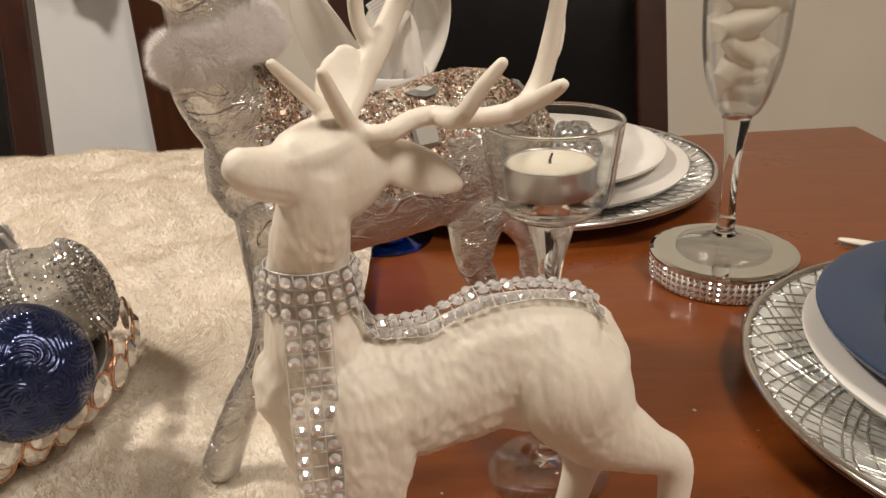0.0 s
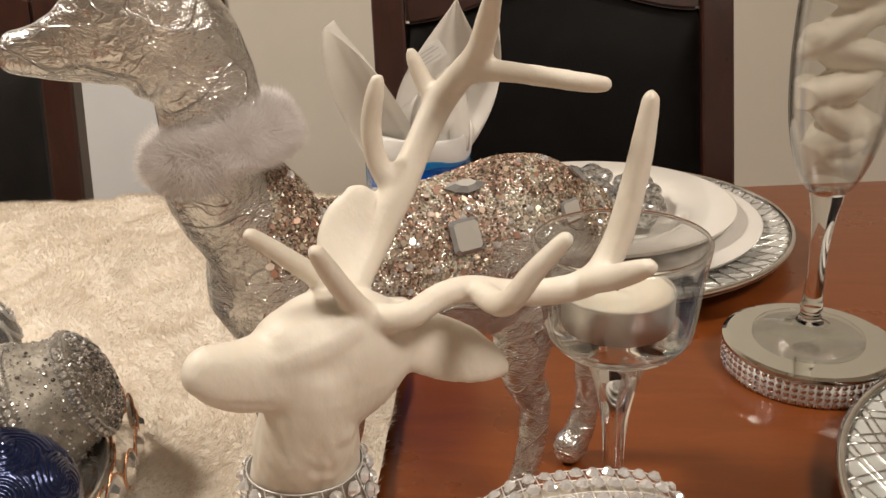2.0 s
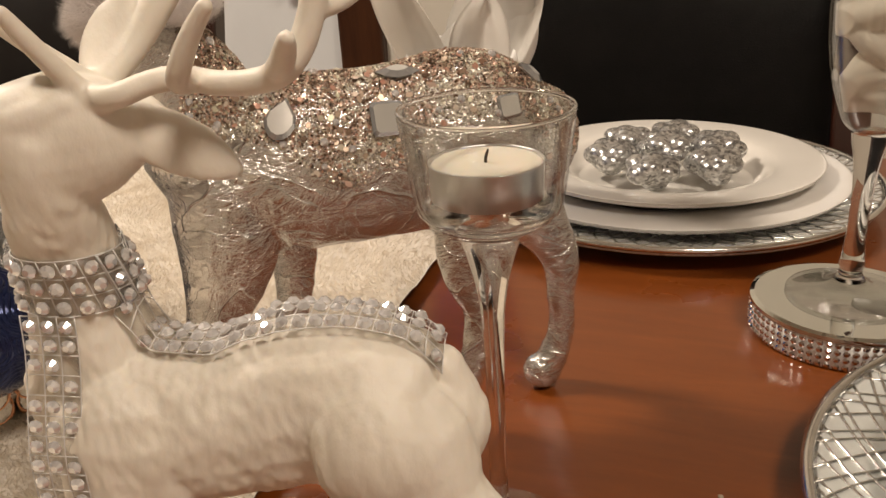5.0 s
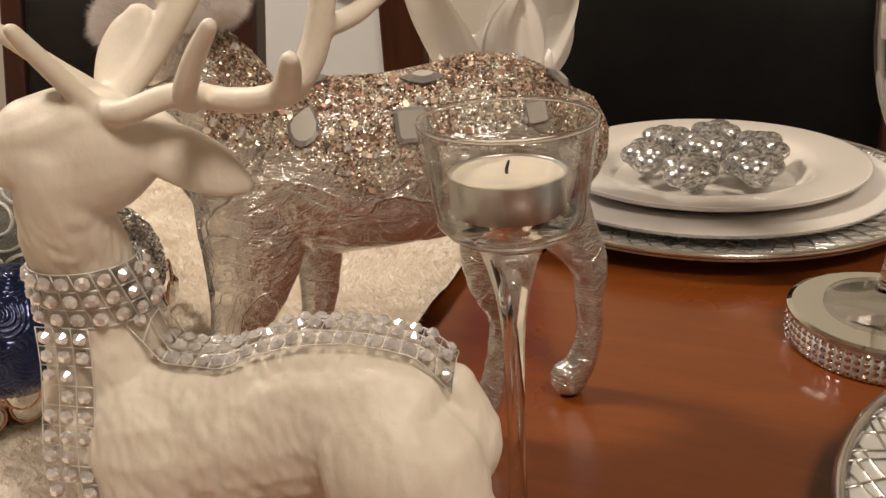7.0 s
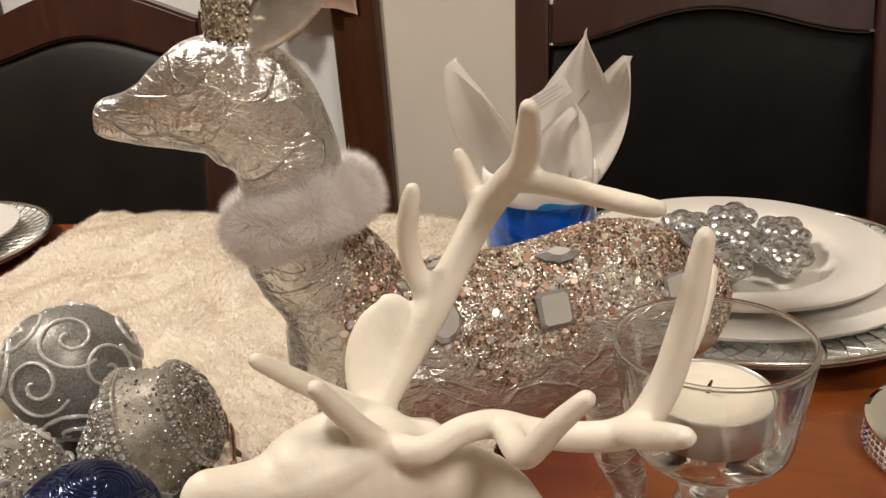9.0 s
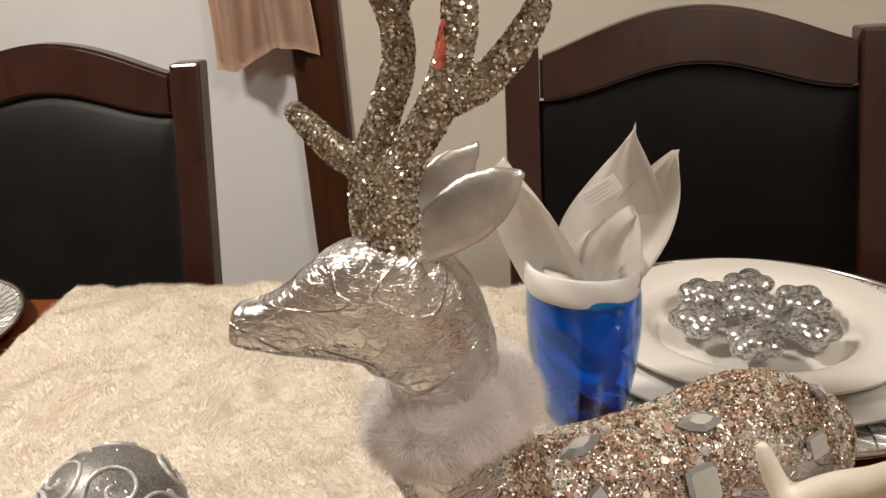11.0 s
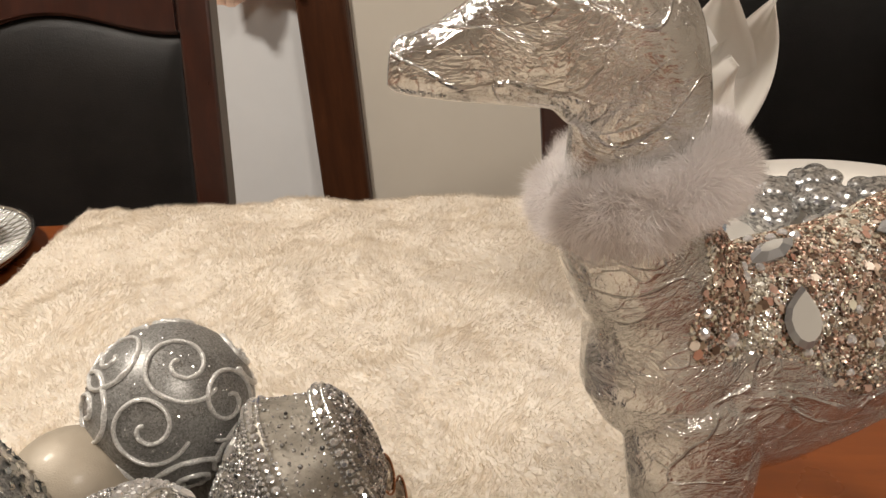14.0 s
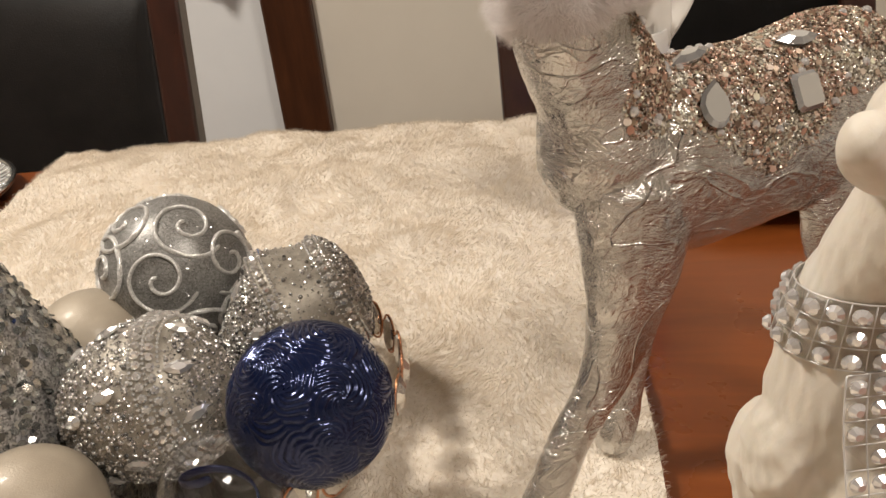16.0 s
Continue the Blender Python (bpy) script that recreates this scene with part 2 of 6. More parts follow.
def two_tone(name, dark, light, scale, rough=(0.4, 0.6), metal=0.0, grain=(200.0, 0.15, 0.0005), stretch=(1, 1, 1), coat=0.0, warp=0.0, sheen=0.0, sss=0.0):
    """A surface with broad tone changes, uneven roughness and a fine relief."""
    m, t, b = nodes_of(name)
    vec = coords(t, stretch)
    f = noise_tex(t, vec, scale, 5, 0.6, warp)
    link(t, ramp(t, f, [(0.32, dark), (0.68, light)]), b.inputs["Base Color"])
    link(t, span(t, noise_tex(t, vec, scale * 3.1), *rough), b.inputs["Roughness"])
    b.inputs["Metallic"].default_value = metal
    b.inputs["Coat Weight"].default_value = coat
    b.inputs["Coat Roughness"].default_value = 0.12
    b.inputs["Sheen Weight"].default_value = sheen
    if sss:
        b.inputs["Subsurface Weight"].default_value = sss
        b.inputs["Subsurface Radius"].default_value = (0.0012, 0.0008, 0.0005)
        b.inputs["Subsurface Scale"].default_value = 1.0
    bump(t, b, noise_tex(t, vec, grain[0], 3), grain[1], grain[2])
    return m


def by_piece(name, stops, rough, metal=1.0, piece="Random Per Island", sheen=0.0):
    """A colour that changes from chip to chip or strand to strand."""
    m, t, b = nodes_of(name)
    g = t.nodes.new("ShaderNodeNewGeometry")
    link(t, ramp(t, g.outputs[piece], stops), b.inputs["Base Color"])
    b.inputs["Roughness"].default_value, b.inputs["Metallic"].default_value = rough, metal
    b.inputs["Sheen Weight"].default_value = sheen
    return m


def fluff(name, stops, through=0.45, blotch=False):
    """Fur strands: light scatters off them and through them."""
    m, t, b = nodes_of(name)
    g = t.nodes.new("ShaderNodeNewGeometry")
    tone = ramp(t, g.outputs["Random Per Island"], stops)
    link(t, tone, b.inputs["Base Color"])
    b.inputs["Roughness"].default_value, b.inputs["Specular IOR Level"].default_value = 0.7, 0.25
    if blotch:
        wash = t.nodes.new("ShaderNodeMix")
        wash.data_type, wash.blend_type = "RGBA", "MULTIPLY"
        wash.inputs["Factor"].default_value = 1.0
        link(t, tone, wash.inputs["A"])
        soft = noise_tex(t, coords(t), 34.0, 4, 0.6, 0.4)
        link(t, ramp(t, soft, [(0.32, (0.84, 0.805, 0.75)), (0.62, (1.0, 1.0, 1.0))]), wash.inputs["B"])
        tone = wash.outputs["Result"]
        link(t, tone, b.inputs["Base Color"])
    lit = t.nodes.new("ShaderNodeBsdfTranslucent")
    link(t, tone, lit.inputs["Color"])
    mix = t.nodes.new("ShaderNodeMixShader")
    mix.inputs[0].default_value = through
    link(t, b.outputs[0], mix.inputs[1])
    link(t, lit.outputs[0], mix.inputs[2])
    link(t, mix.outputs[0], t.nodes["Material Output"].inputs["Surface"])
    return m


def thin_glass(name, tint, gloss_rough=0.01):
    """Thin blown glass: the light goes straight through, Fresnel gloss on top."""
    m, t, b = nodes_of(name)
    out = t.nodes["Material Output"]
    clear = t.nodes.new("ShaderNodeBsdfTransparent")
    clear.inputs["Color"].default_value = (*tint, 1)
    gloss = t.nodes.new("ShaderNodeBsdfGlossy")
    gloss.inputs["Roughness"].default_value = gloss_rough
    edge = t.nodes.new("ShaderNodeLayerWeight")
    edge.inputs["Blend"].default_value = 0.5
    rim = maths(t, "ADD", maths(t, "MULTIPLY", maths(t, "POWER", edge.outputs["Facing"], 2.6), 0.85), 0.05)
    mix = t.nodes.new("ShaderNodeMixShader")
    link(t, rim, mix.inputs[0])
    link(t, clear.outputs[0], mix.inputs[1])
    link(t, gloss.outputs[0], mix.inputs[2])
    link(t, mix.outputs[0], out.inputs["Surface"])
    t.nodes.remove(b)
    return m


def solid_glass(name, tint, rough=0.0, ior=1.5):
    m, t, b = nodes_of(name)
    b.inputs["Base Color"].default_value = (*tint, 1)
    b.inputs["Transmission Weight"].default_value = 1
    b.inputs["Roughness"].default_value = rough
    b.inputs["IOR"].default_value = ior
    return m


def stone_mat(name, tint, rough=0.03, metal=1.0):
    """Foil-backed rhinestone."""
    m, t, b = nodes_of(name)
    info = t.nodes.new("ShaderNodeObjectInfo")
    link(t, ramp(t, info.outputs["Random"], [(0.0, tuple(c * 0.8 for c in tint)), (1.0, tint)]), b.inputs["Base Color"])
    b.inputs["Metallic"].default_value, b.inputs["Roughness"].default_value = metal, rough
    b.inputs["Coat Weight"].default_value = 0.6
    return m


def wood_mat(name, dark, light, along=(1, 12, 12), scale=9.0, rough=(0.16, 0.3), coat=0.5):
    m, t, b = nodes_of(name)
    vec = coords(t, along)
    f = noise_tex(t, vec, scale, 7, 0.62, 0.6)
    fine = noise_tex(t, coords(t, tuple(a * 4 for a in along)), scale * 5, 4, 0.7)
    mixed = maths(t, "ADD", maths(t, "MULTIPLY", f, 0.75), maths(t, "MULTIPLY", fine, 0.25))
    link(t, ramp(t, mixed, [(0.3, dark), (0.55, tuple((a + c) / 2 for a, c in zip(dark, light))), (0.72, light)]), b.inputs["Base Color"])
    link(t, span(t, noise_tex(t, coords(t), 14.0, 5), *rough), b.inputs["Roughness"])
    b.inputs["Coat Weight"].default_value, b.inputs["Coat Roughness"].default_value = coat, 0.15
    bump(t, b, fine, 0.05, 0.0004)
    return m


def foil_mat(name):
    """Silver foil under clear wrap: finely crinkled all over, with long thin creases."""
    m, t, b = nodes_of(name)
    vec = coords(t)
    cloudy = noise_tex(t, vec, 46.0, 5, 0.62)
    link(t, ramp(t, cloudy, [(0.3, (0.54, 0.53, 0.51)), (0.7, (0.83, 0.82, 0.80))]), b.inputs["Base Color"])
    b.inputs["Metallic"].default_value = 0.92
    link(t, span(t, cloudy, 0.10, 0.28), b.inputs["Roughness"])
    b.inputs["Coat Weight"].default_value, b.inputs["Coat Roughness"].default_value = 0.35, 0.12
    normal = None
    for scale, detail, stretch, strength, distance in ((62.0, 5.0, (1, 1, 1.5), 0.62, 0.0026), (190.0, 3.0, (1, 1, 1.0), 0.35, 0.0008)):
        n = noise_tex(t, coords(t, stretch), scale, detail, 0.66, 0.6)
        ridge = maths(t, "POWER", maths(t, "ABSOLUTE", maths(t, "SUBTRACT", n, 0.5), 0), 0.7)
        normal = bump(t, b, ridge, strength, distance, normal)
    for scale, warp, sharp, strength, distance in ((24.0, 0.9, 70.0, 0.60, 0.0009), (64.0, 1.1, 34.0, 0.45, 0.0005)):
        n = noise_tex(t, coords(t, (1, 1, 1.3)), scale, 1.2, 0.4, warp)
        far = maths(t, "ABSOLUTE", maths(t, "SUBTRACT", n, 0.5), 0)
        crease = maths(t, "MAXIMUM", maths(t, "SUBTRACT", 1.0, maths(t, "MULTIPLY", far, sharp)), 0.0)
        normal = bump(t, b, crease, strength, distance, normal)
    return m


def glitter_mat(name, dark, light, scale=900.0, metal=0.9, coat=0.0, rough=0.28):
    """Fine glitter dust: every grain faces its own way."""
    m, t, b = nodes_of(name)
    vec = coords(t)
    v = t.nodes.new("ShaderNodeTexVoronoi")
    v.inputs["Scale"].default_value = scale
    link(t, vec, v.inputs["Vector"])
    sep = t.nodes.new("ShaderNodeSeparateColor")
    link(t, v.outputs["Color"], sep.inputs[0])
    link(t, ramp(t, sep.outputs[0], [(0.0, dark), (1.0, light)]), b.inputs["Base Color"])
    b.inputs["Metallic"].default_value, b.inputs["Roughness"].default_value = metal, rough
    b.inputs["Coat Weight"].default_value = coat
    bump(t, b, sep.outputs[1], 0.9, 0.0012)
    return m


M_TABLE = wood_mat("varnished_cherry_wood", (0.142, 0.034, 0.0055), (0.218, 0.057, 0.0100), (1.6, 12, 12), 7.0, (0.22, 0.36), 0.22)
M_CHAIRWOOD = wood_mat("dark_cherry_wood", (0.017, 0.0048, 0.003), (0.048, 0.013, 0.007), (10, 10, 1), 7.0, (0.22, 0.4), 0.4)
M_CASING = wood_mat("brown_casing_wood", (0.036, 0.0115, 0.0045), (0.095, 0.033, 0.0125), (10, 10, 1), 6.0, (0.3, 0.45), 0.2)
M_LEATHER = two_tone("black_leather", (0.0095, 0.0075, 0.0066), (0.0165, 0.0132, 0.0115), 14.0, (0.42, 0.56), 0, (520.0, 0.35, 0.0008))
M_LEATHER.node_tree.nodes["Principled BSDF"].inputs["Specular IOR Level"].default_value = 0.32
M_WALL = two_tone("beige_wall_paint", (0.68, 0.625, 0.54), (0.74, 0.685, 0.595), 3.0, (0.55, 0.7), 0, (240.0, 0.12, 0.0008))
M_DOORWHITE = two_tone("white_door_paint", (0.80, 0.81, 0.82), (0.86, 0.87, 0.88), 4.0, (0.3, 0.42), 0, (140.0, 0.05, 0.0005))
M_CEIL = two_tone("ceiling_paint", (0.70, 0.67, 0.62), (0.76, 0.73, 0.68), 3.0, (0.7, 0.85))
M_FLOOR = wood_mat("floor_boards", (0.10, 0.045, 0.018), (0.22, 0.11, 0.05), (1, 8, 1), 4.0, (0.3, 0.5), 0.2)
M_RESIN = two_tone("white_painted_resin", (0.70, 0.64, 0.545), (0.80, 0.75, 0.665), 55.0, (0.42, 0.6), 0, (420.0, 0.22, 0.0009), (1, 1, 0.6), sss=0.12)
M_FOIL = foil_mat("crumpled_foil")
M_FOILSMOOTH = two_tone("smooth_foil", (0.56, 0.54, 0.51), (0.78, 0.76, 0.73), 120.0, (0.3, 0.45), 0.85, (420.0, 0.25, 0.0007))
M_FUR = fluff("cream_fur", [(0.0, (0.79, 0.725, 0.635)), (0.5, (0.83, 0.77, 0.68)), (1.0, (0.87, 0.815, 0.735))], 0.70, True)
M_FURSKIN = two_tone("cream_fur_skin", (0.70, 0.63, 0.54), (0.82, 0.76, 0.67), 26.0, (0.8, 0.95), 0, (160.0, 0.8, 0.004), sheen=0.4)
M_COLLAR = fluff("white_fur", [(0.0, (0.92, 0.89, 0.88)), (1.0, (0.97, 0.95, 0.945))], 0.6)
M_CHIPS = by_piece("champagne_glitter_chips", [(0.0, (0.06, 0.035, 0.022)), (0.22, (0.26, 0.17, 0.115)), (0.42, (0.60, 0.47, 0.36)), (0.60, (0.56, 0.29, 0.21)), (0.78, (0.84, 0.74, 0.64)), (0.90, (0.62, 0.60, 0.44)), (1.0, (0.22, 0.12, 0.08))], 0.36, 0.4)
M_CHIPS3 = by_piece("silver_cream_glitter_chips", [(0.0, (0.14, 0.11, 0.07)), (0.25, (0.55, 0.49, 0.38)), (0.6, (0.78, 0.72, 0.60)), (0.85, (0.90, 0.88, 0.82)), (1.0, (0.45, 0.40, 0.32))], 0.38, 0.35)
M_CHIPS2 = by_piece("gold_silver_glitter_chips", [(0.0, (0.10, 0.08, 0.055)), (0.22, (0.48, 0.42, 0.32)), (0.5, (0.80, 0.74, 0.62)), (0.8, (0.95, 0.93, 0.88)), (1.0, (0.30, 0.24, 0.17))], 0.16, 0.75)
M_GLUE2 = two_tone("antler_glitter_bed", (0.20, 0.16, 0.10), (0.48, 0.41, 0.29), 220.0, (0.3, 0.5), 0.5)
M_STONE = stone_mat("rhinestone", (0.97, 0.97, 0.98), 0.06, 0.62)
M_BIGSTONE = stone_mat("glass_stone", (0.72, 0.71, 0.67), 0.10, 0.35)
# darker copy of the stone for its bevels: edge refraction put into the colour
M_BEVEL = stone_mat("stone_bevel_refraction", (0.52, 0.53, 0.54), 0.06, 0.6)
M_RIBBON = two_tone("silver_mesh_ribbon", (0.66, 0.65, 0.64), (0.82, 0.81, 0.80), 90.0, (0.35, 0.5), 0.4)
M_NET = thin_glass("grey_plastic_net", (0.94, 0.93, 0.92), 0.35)
M_GLASS = thin_glass("clear_glass", (0.985, 0.99, 0.985))
M_SOLID = solid_glass("clear_solid_glass", (0.99, 1.0, 0.99))
M_BLUEGLASS = thin_glass("cobalt_glass", (0.07, 0.58, 0.97), 0.02)
M_BLUESOLID = solid_glass("cobalt_solid_glass", (0.01, 0.04, 0.35))
M_WAX = two_tone("candle_wax", (0.78, 0.72, 0.60), (0.84, 0.79, 0.69), 90.0, (0.35, 0.5), 0, (200.0, 0.05, 0.0004), sss=0.3)
M_TIN = two_tone("brushed_tin", (0.62, 0.62, 0.62), (0.74, 0.74, 0.74), 60.0, (0.28, 0.4), 1.0, (260.0, 0.1, 0.0004), (1, 1, 0.1))
M_WICK = two_tone("burnt_wick", (0.02, 0.018, 0.016), (0.05, 0.045, 0.04), 300.0, (0.8, 0.9))
M_CHINA = two_tone("white_china", (0.78, 0.745, 0.69), (0.82, 0.785, 0.73), 12.0, (0.12, 0.2), 0, (60.0, 0.02, 0.0003), coat=0.3)
M_CHINA2 = two_tone("white_stoneware", (0.74, 0.715, 0.68), (0.79, 0.765, 0.73), 12.0, (0.15, 0.25), 0, (60.0, 0.02, 0.0003), coat=0.3)
M_NAVY = two_tone("navy_glaze", (0.008, 0.028, 0.075), (0.012, 0.042, 0.105), 9.0, (0.08, 0.16), 0, (60.0, 0.02, 0.0003), coat=0.5)
M_CHARGER = two_tone("silver_lacquer", (0.56, 0.56, 0.54), (0.72, 0.72, 0.70), 30.0, (0.22, 0.36), 0.35, (90.0, 0.1, 0.0008))
M_CHARGERGLASS = two_tone("mirrored_charger_glass", (0.60, 0.62, 0.60), (0.72, 0.74, 0.72), 22.0, (0.10, 0.2), 0.35, (50.0, 0.15, 0.0015), coat=0.6)
M_SILVERWIRE = two_tone("silver_ridge", (0.70, 0.70, 0.68), (0.86, 0.86, 0.84), 60.0, (0.15, 0.25), 1.0)
M_MIRROR = two_tone("mirror", (0.80, 0.84, 0.82), (0.84, 0.88, 0.86), 5.0, (0.01, 0.03), 1.0, (30.0, 0.0, 0.0001))
M_NAPKIN = two_tone("white_cotton_napkin", (0.91, 0.89, 0.86), (0.96, 0.945, 0.92), 40.0, (0.75, 0.9), 0, (1500.0, 0.25, 0.0004), sheen=0.2)
M_CREAM = two_tone("cream_cotton_napkin", (0.80, 0.73, 0.63), (0.88, 0.82, 0.73), 40.0, (0.75, 0.9), 0, (1500.0, 0.25, 0.0004), sheen=0.2)
for cotton in (M_NAPKIN, M_CREAM):
    t = cotton.node_tree
    b = t.nodes["Principled BSDF"]
    lit = t.nodes.new("ShaderNodeBsdfTranslucent")
    lit.inputs["Color"].default_value = (0.92, 0.89, 0.84, 1)
    mix = t.nodes.new("ShaderNodeMixShader")
    mix.inputs[0].default_value = 0.28
    link(t, b.outputs[0], mix.inputs[1])
    link(t, lit.outputs[0], mix.inputs[2])
    link(t, mix.outputs[0], t.nodes["Material Output"].inputs["Surface"])
M_TAG = two_tone("care_label_cloth", (0.78, 0.77, 0.75), (0.84, 0.83, 0.81), 60.0, (0.6, 0.7))
M_PRINT = two_tone("grey_print", (0.60, 0.585, 0.565), (0.66, 0.645, 0.625), 60.0, (0.6, 0.7))
M_SWIRLBALL = glitter_mat("grey_silver_frost", (0.17, 0.165, 0.155), (0.36, 0.355, 0.34), 1500.0, 0.4, 0.0, 0.42)
M_SWIRL = glitter_mat("white_glitter_line", (0.55, 0.54, 0.52), (0.92, 0.91, 0.88), 1800.0, 0.25)
M_BLUEBALL = two_tone("cobalt_metallic_lacquer", (0.0050, 0.0120, 0.050), (0.0100, 0.0220, 0.092), 30.0, (0.12, 0.20), 0.6, (80.0, 0.02, 0.0002), coat=0.35)
M_SILVERGLIT = glitter_mat("silver_glitter", (0.16, 0.155, 0.15), (0.74, 0.73, 0.71), 1300.0, 0.7)
M_SILVERCHIPS = by_piece("silver_glitter_chips", [(0.0, (0.14, 0.14, 0.14)), (0.4, (0.5, 0.49, 0.48)), (0.8, (0.84, 0.83, 0.82)), (1.0, (0.93, 0.92, 0.9))], 0.2, 0.75)
M_SEQUIN = by_piece("silver_sequins", [(0.0, (0.18, 0.19, 0.19)), (0.5, (0.48, 0.50, 0.50)), (0.85, (0.74, 0.77, 0.76)), (1.0, (0.86, 0.80, 0.72))], 0.16, 0.9)
M_PEARL = two_tone("pearl_white_lacquer", (0.34, 0.29, 0.225), (0.43, 0.37, 0.29), 30.0, (0.45, 0.55), 0.15, (1400.0, 0.35, 0.0005), coat=0.1)
M_COPPER = two_tone("copper_wire", (0.55, 0.26, 0.14), (0.75, 0.40, 0.24), 60.0, (0.2, 0.32), 1.0)
M_CRYSTAL = stone_mat("smoky_crystal", (0.80, 0.77, 0.72), 0.04, 0.8)
M_FLOWER = glitter_mat("silver_foil_glitter", (0.24, 0.24, 0.24), (0.92, 0.92, 0.91), 620.0, 0.85, 0.0, 0.28)
M_TULLE = two_tone("blush_tulle", (0.62, 0.42, 0.32), (0.74, 0.55, 0.43), 30.0, (0.8, 0.9), 0, (900.0, 0.2, 0.0004), (1, 1, 0.2))
M_PLASTIC = thin_glass("clear_plastic", (0.93, 0.94, 0.96), 0.05)
M_CUTLERY = two_tone("cream_handle", (0.72, 0.68, 0.60), (0.80, 0.76, 0.68), 40.0, (0.3, 0.4))
M_ORANGE = two_tone("bare_red_plastic", (0.45, 0.09, 0.05), (0.60, 0.16, 0.10), 60.0, (0.4, 0.5))


def glow_mat(name, colour, strength):
    m, t, b = nodes_of(name)
    b.inputs["Base Color"].default_value = (*colour, 1)
    b.inputs["Emission Color"].default_value = (*colour, 1)
    b.inputs["Emission Strength"].default_value = strength
    return m


M_GLOW = glow_mat("lit_diffuser", (1.0, 0.84, 0.66), 5.0)

# ---- room ----
WALL_Y = 1.68


def slab(name, lo, hi, material, label="", category="", bevel=0.0):
    bm = bmesh.new()
    block(bm, lo, hi, None, bevel)
    c = Vector([(a + b) / 2 for a, b in zip(lo, hi)])
    c.z = min(lo[2], hi[2])
    ob = part(name, bm, material, None, "", False, c)
    return tagged(ob, label, category, "", "structure")


slab("floor", (-3.1, -2.5, -0.1), (2.7, WALL_Y + 0.12, 0.0), M_FLOOR, "brown wooden floor boards under the dining table", "floor")
# ceiling out of view, added for bounced light and reflections
slab("ceiling", (-3.1, -2.5, 2.5), (2.7, WALL_Y + 0.12, 2.6), M_CEIL, "plain off-white painted ceiling, unseen, closing the dining room", "ceiling")
slab("wall_north", (-0.585, WALL_Y, 0.0), (2.6, WALL_Y + 0.12, 2.5), M_WALL, "plain beige painted wall behind the chairs", "wall")
slab("wall_north_west", (-3.0, WALL_Y, 0.0), (-1.54, WALL_Y + 0.12, 2.5), M_WALL, "plain beige painted wall beside the door", "wall")
slab("wall_north_lintel", (-1.54, WALL_Y, 2.1), (-0.585, WALL_Y + 0.12, 2.5), M_WALL, "plain beige painted wall above the door", "wall")
# walls out of view, added to close the room for bounce and reflections
slab("wall_south", (-3.0, -2.5, 0.0), (2.6, -2.38, 2.5), M_WALL, "plain beige painted wall, unseen, closing the dining room", "wall")
slab("wall_west", (-3.1, -2.5, 0.0), (-3.0, WALL_Y + 0.12, 2.5), M_WALL, "plain beige painted wall, unseen, closing the dining room", "wall")
slab("wall_east", (2.6, -2.5, 0.0), (2.7, WALL_Y + 0.12, 2.5), M_WALL, "plain beige painted wall, unseen, closing the dining room", "wall")

door = slab("door_1", (-1.53, WALL_Y + 0.03, 0.005), (-0.59, WALL_Y + 0.07, 2.04), M_DOORWHITE, "smooth white painted door, shut, in a brown wooden casing", "door", 0.003)
slab("trim", (-0.641, WALL_Y - 0.022, 0.0), (-0.539, WALL_Y + 0.022, 2.044), M_CASING, "brown stained wooden door casing on the beige wall", "door trim", 0.006)
slab("trim", (-1.61, WALL_Y - 0.02, 0.0), (-1.52, WALL_Y + 0.02, 2.044), M_CASING, "brown stained wooden door casing on the beige wall", "door trim", 0.004)
slab("trim", (-1.61, WALL_Y - 0.021, 2.045), (-0.539, WALL_Y + 0.019, 2.145), M_CASING, "brown stained wooden door head casing above the white door", "door trim", 0.004)
slab("baseboard", (-0.538, WALL_Y - 0.015, 0.0), (2.6, WALL_Y - 0.002, 0.09), M_DOORWHITE, "white painted baseboard along the beige wall", "baseboard", 0.003)

# unseen pendant over the table, and a flush fill lamp added behind the camera
lamp = thing("pendant_lamp", (LAMP[0], LAMP[1], LAMP[2] - 0.07), "lit pendant lamp with a frosted disc shade above the table", "lamp")
bm = bmesh.new()
lathe(bm, [(0.0, LAMP[2] - 0.062), (0.17, LAMP[2] - 0.062), (0.175, LAMP[2] - 0.058), (0.0, LAMP[2] - 0.05)], LAMP[:2], 40)
part("diffuser", bm, M_GLOW, lamp)
bm = bmesh.new()
lathe(bm, [(0.0, LAMP[2] + 0.02), (0.1, LAMP[2] + 0.01), (0.182, LAMP[2] - 0.03), (0.184, LAMP[2] - 0.05), (0.178, LAMP[2] - 0.05), (0.176, LAMP[2] - 0.03), (0.09, LAMP[2] + 0.0), (0.0, LAMP[2] + 0.006)], LAMP[:2], 40)
part("shade", bm, M_TIN, lamp)
bm = bmesh.new()
tube(bm, [(LAMP[0], LAMP[1], LAMP[2] + 0.01, 0.004), (LAMP[0], LAMP[1], 2.499, 0.004)], (0, 1, 0), 4, 8, False)
part("cord", bm, M_LEATHER, lamp)
spot = thing("ceiling_lamp", (0.95, -0.35, 2.45), "lit round flush fill lamp added on the ceiling", "lamp")
bm = bmesh.new()
lathe(bm, [(0.0, 2.455), (0.18, 2.455), (0.2, 2.47), (0.2, 2.499), (0.0, 2.499)], (0.95, -0.35), 40)
part("diffuser", bm, M_GLOW, spot)

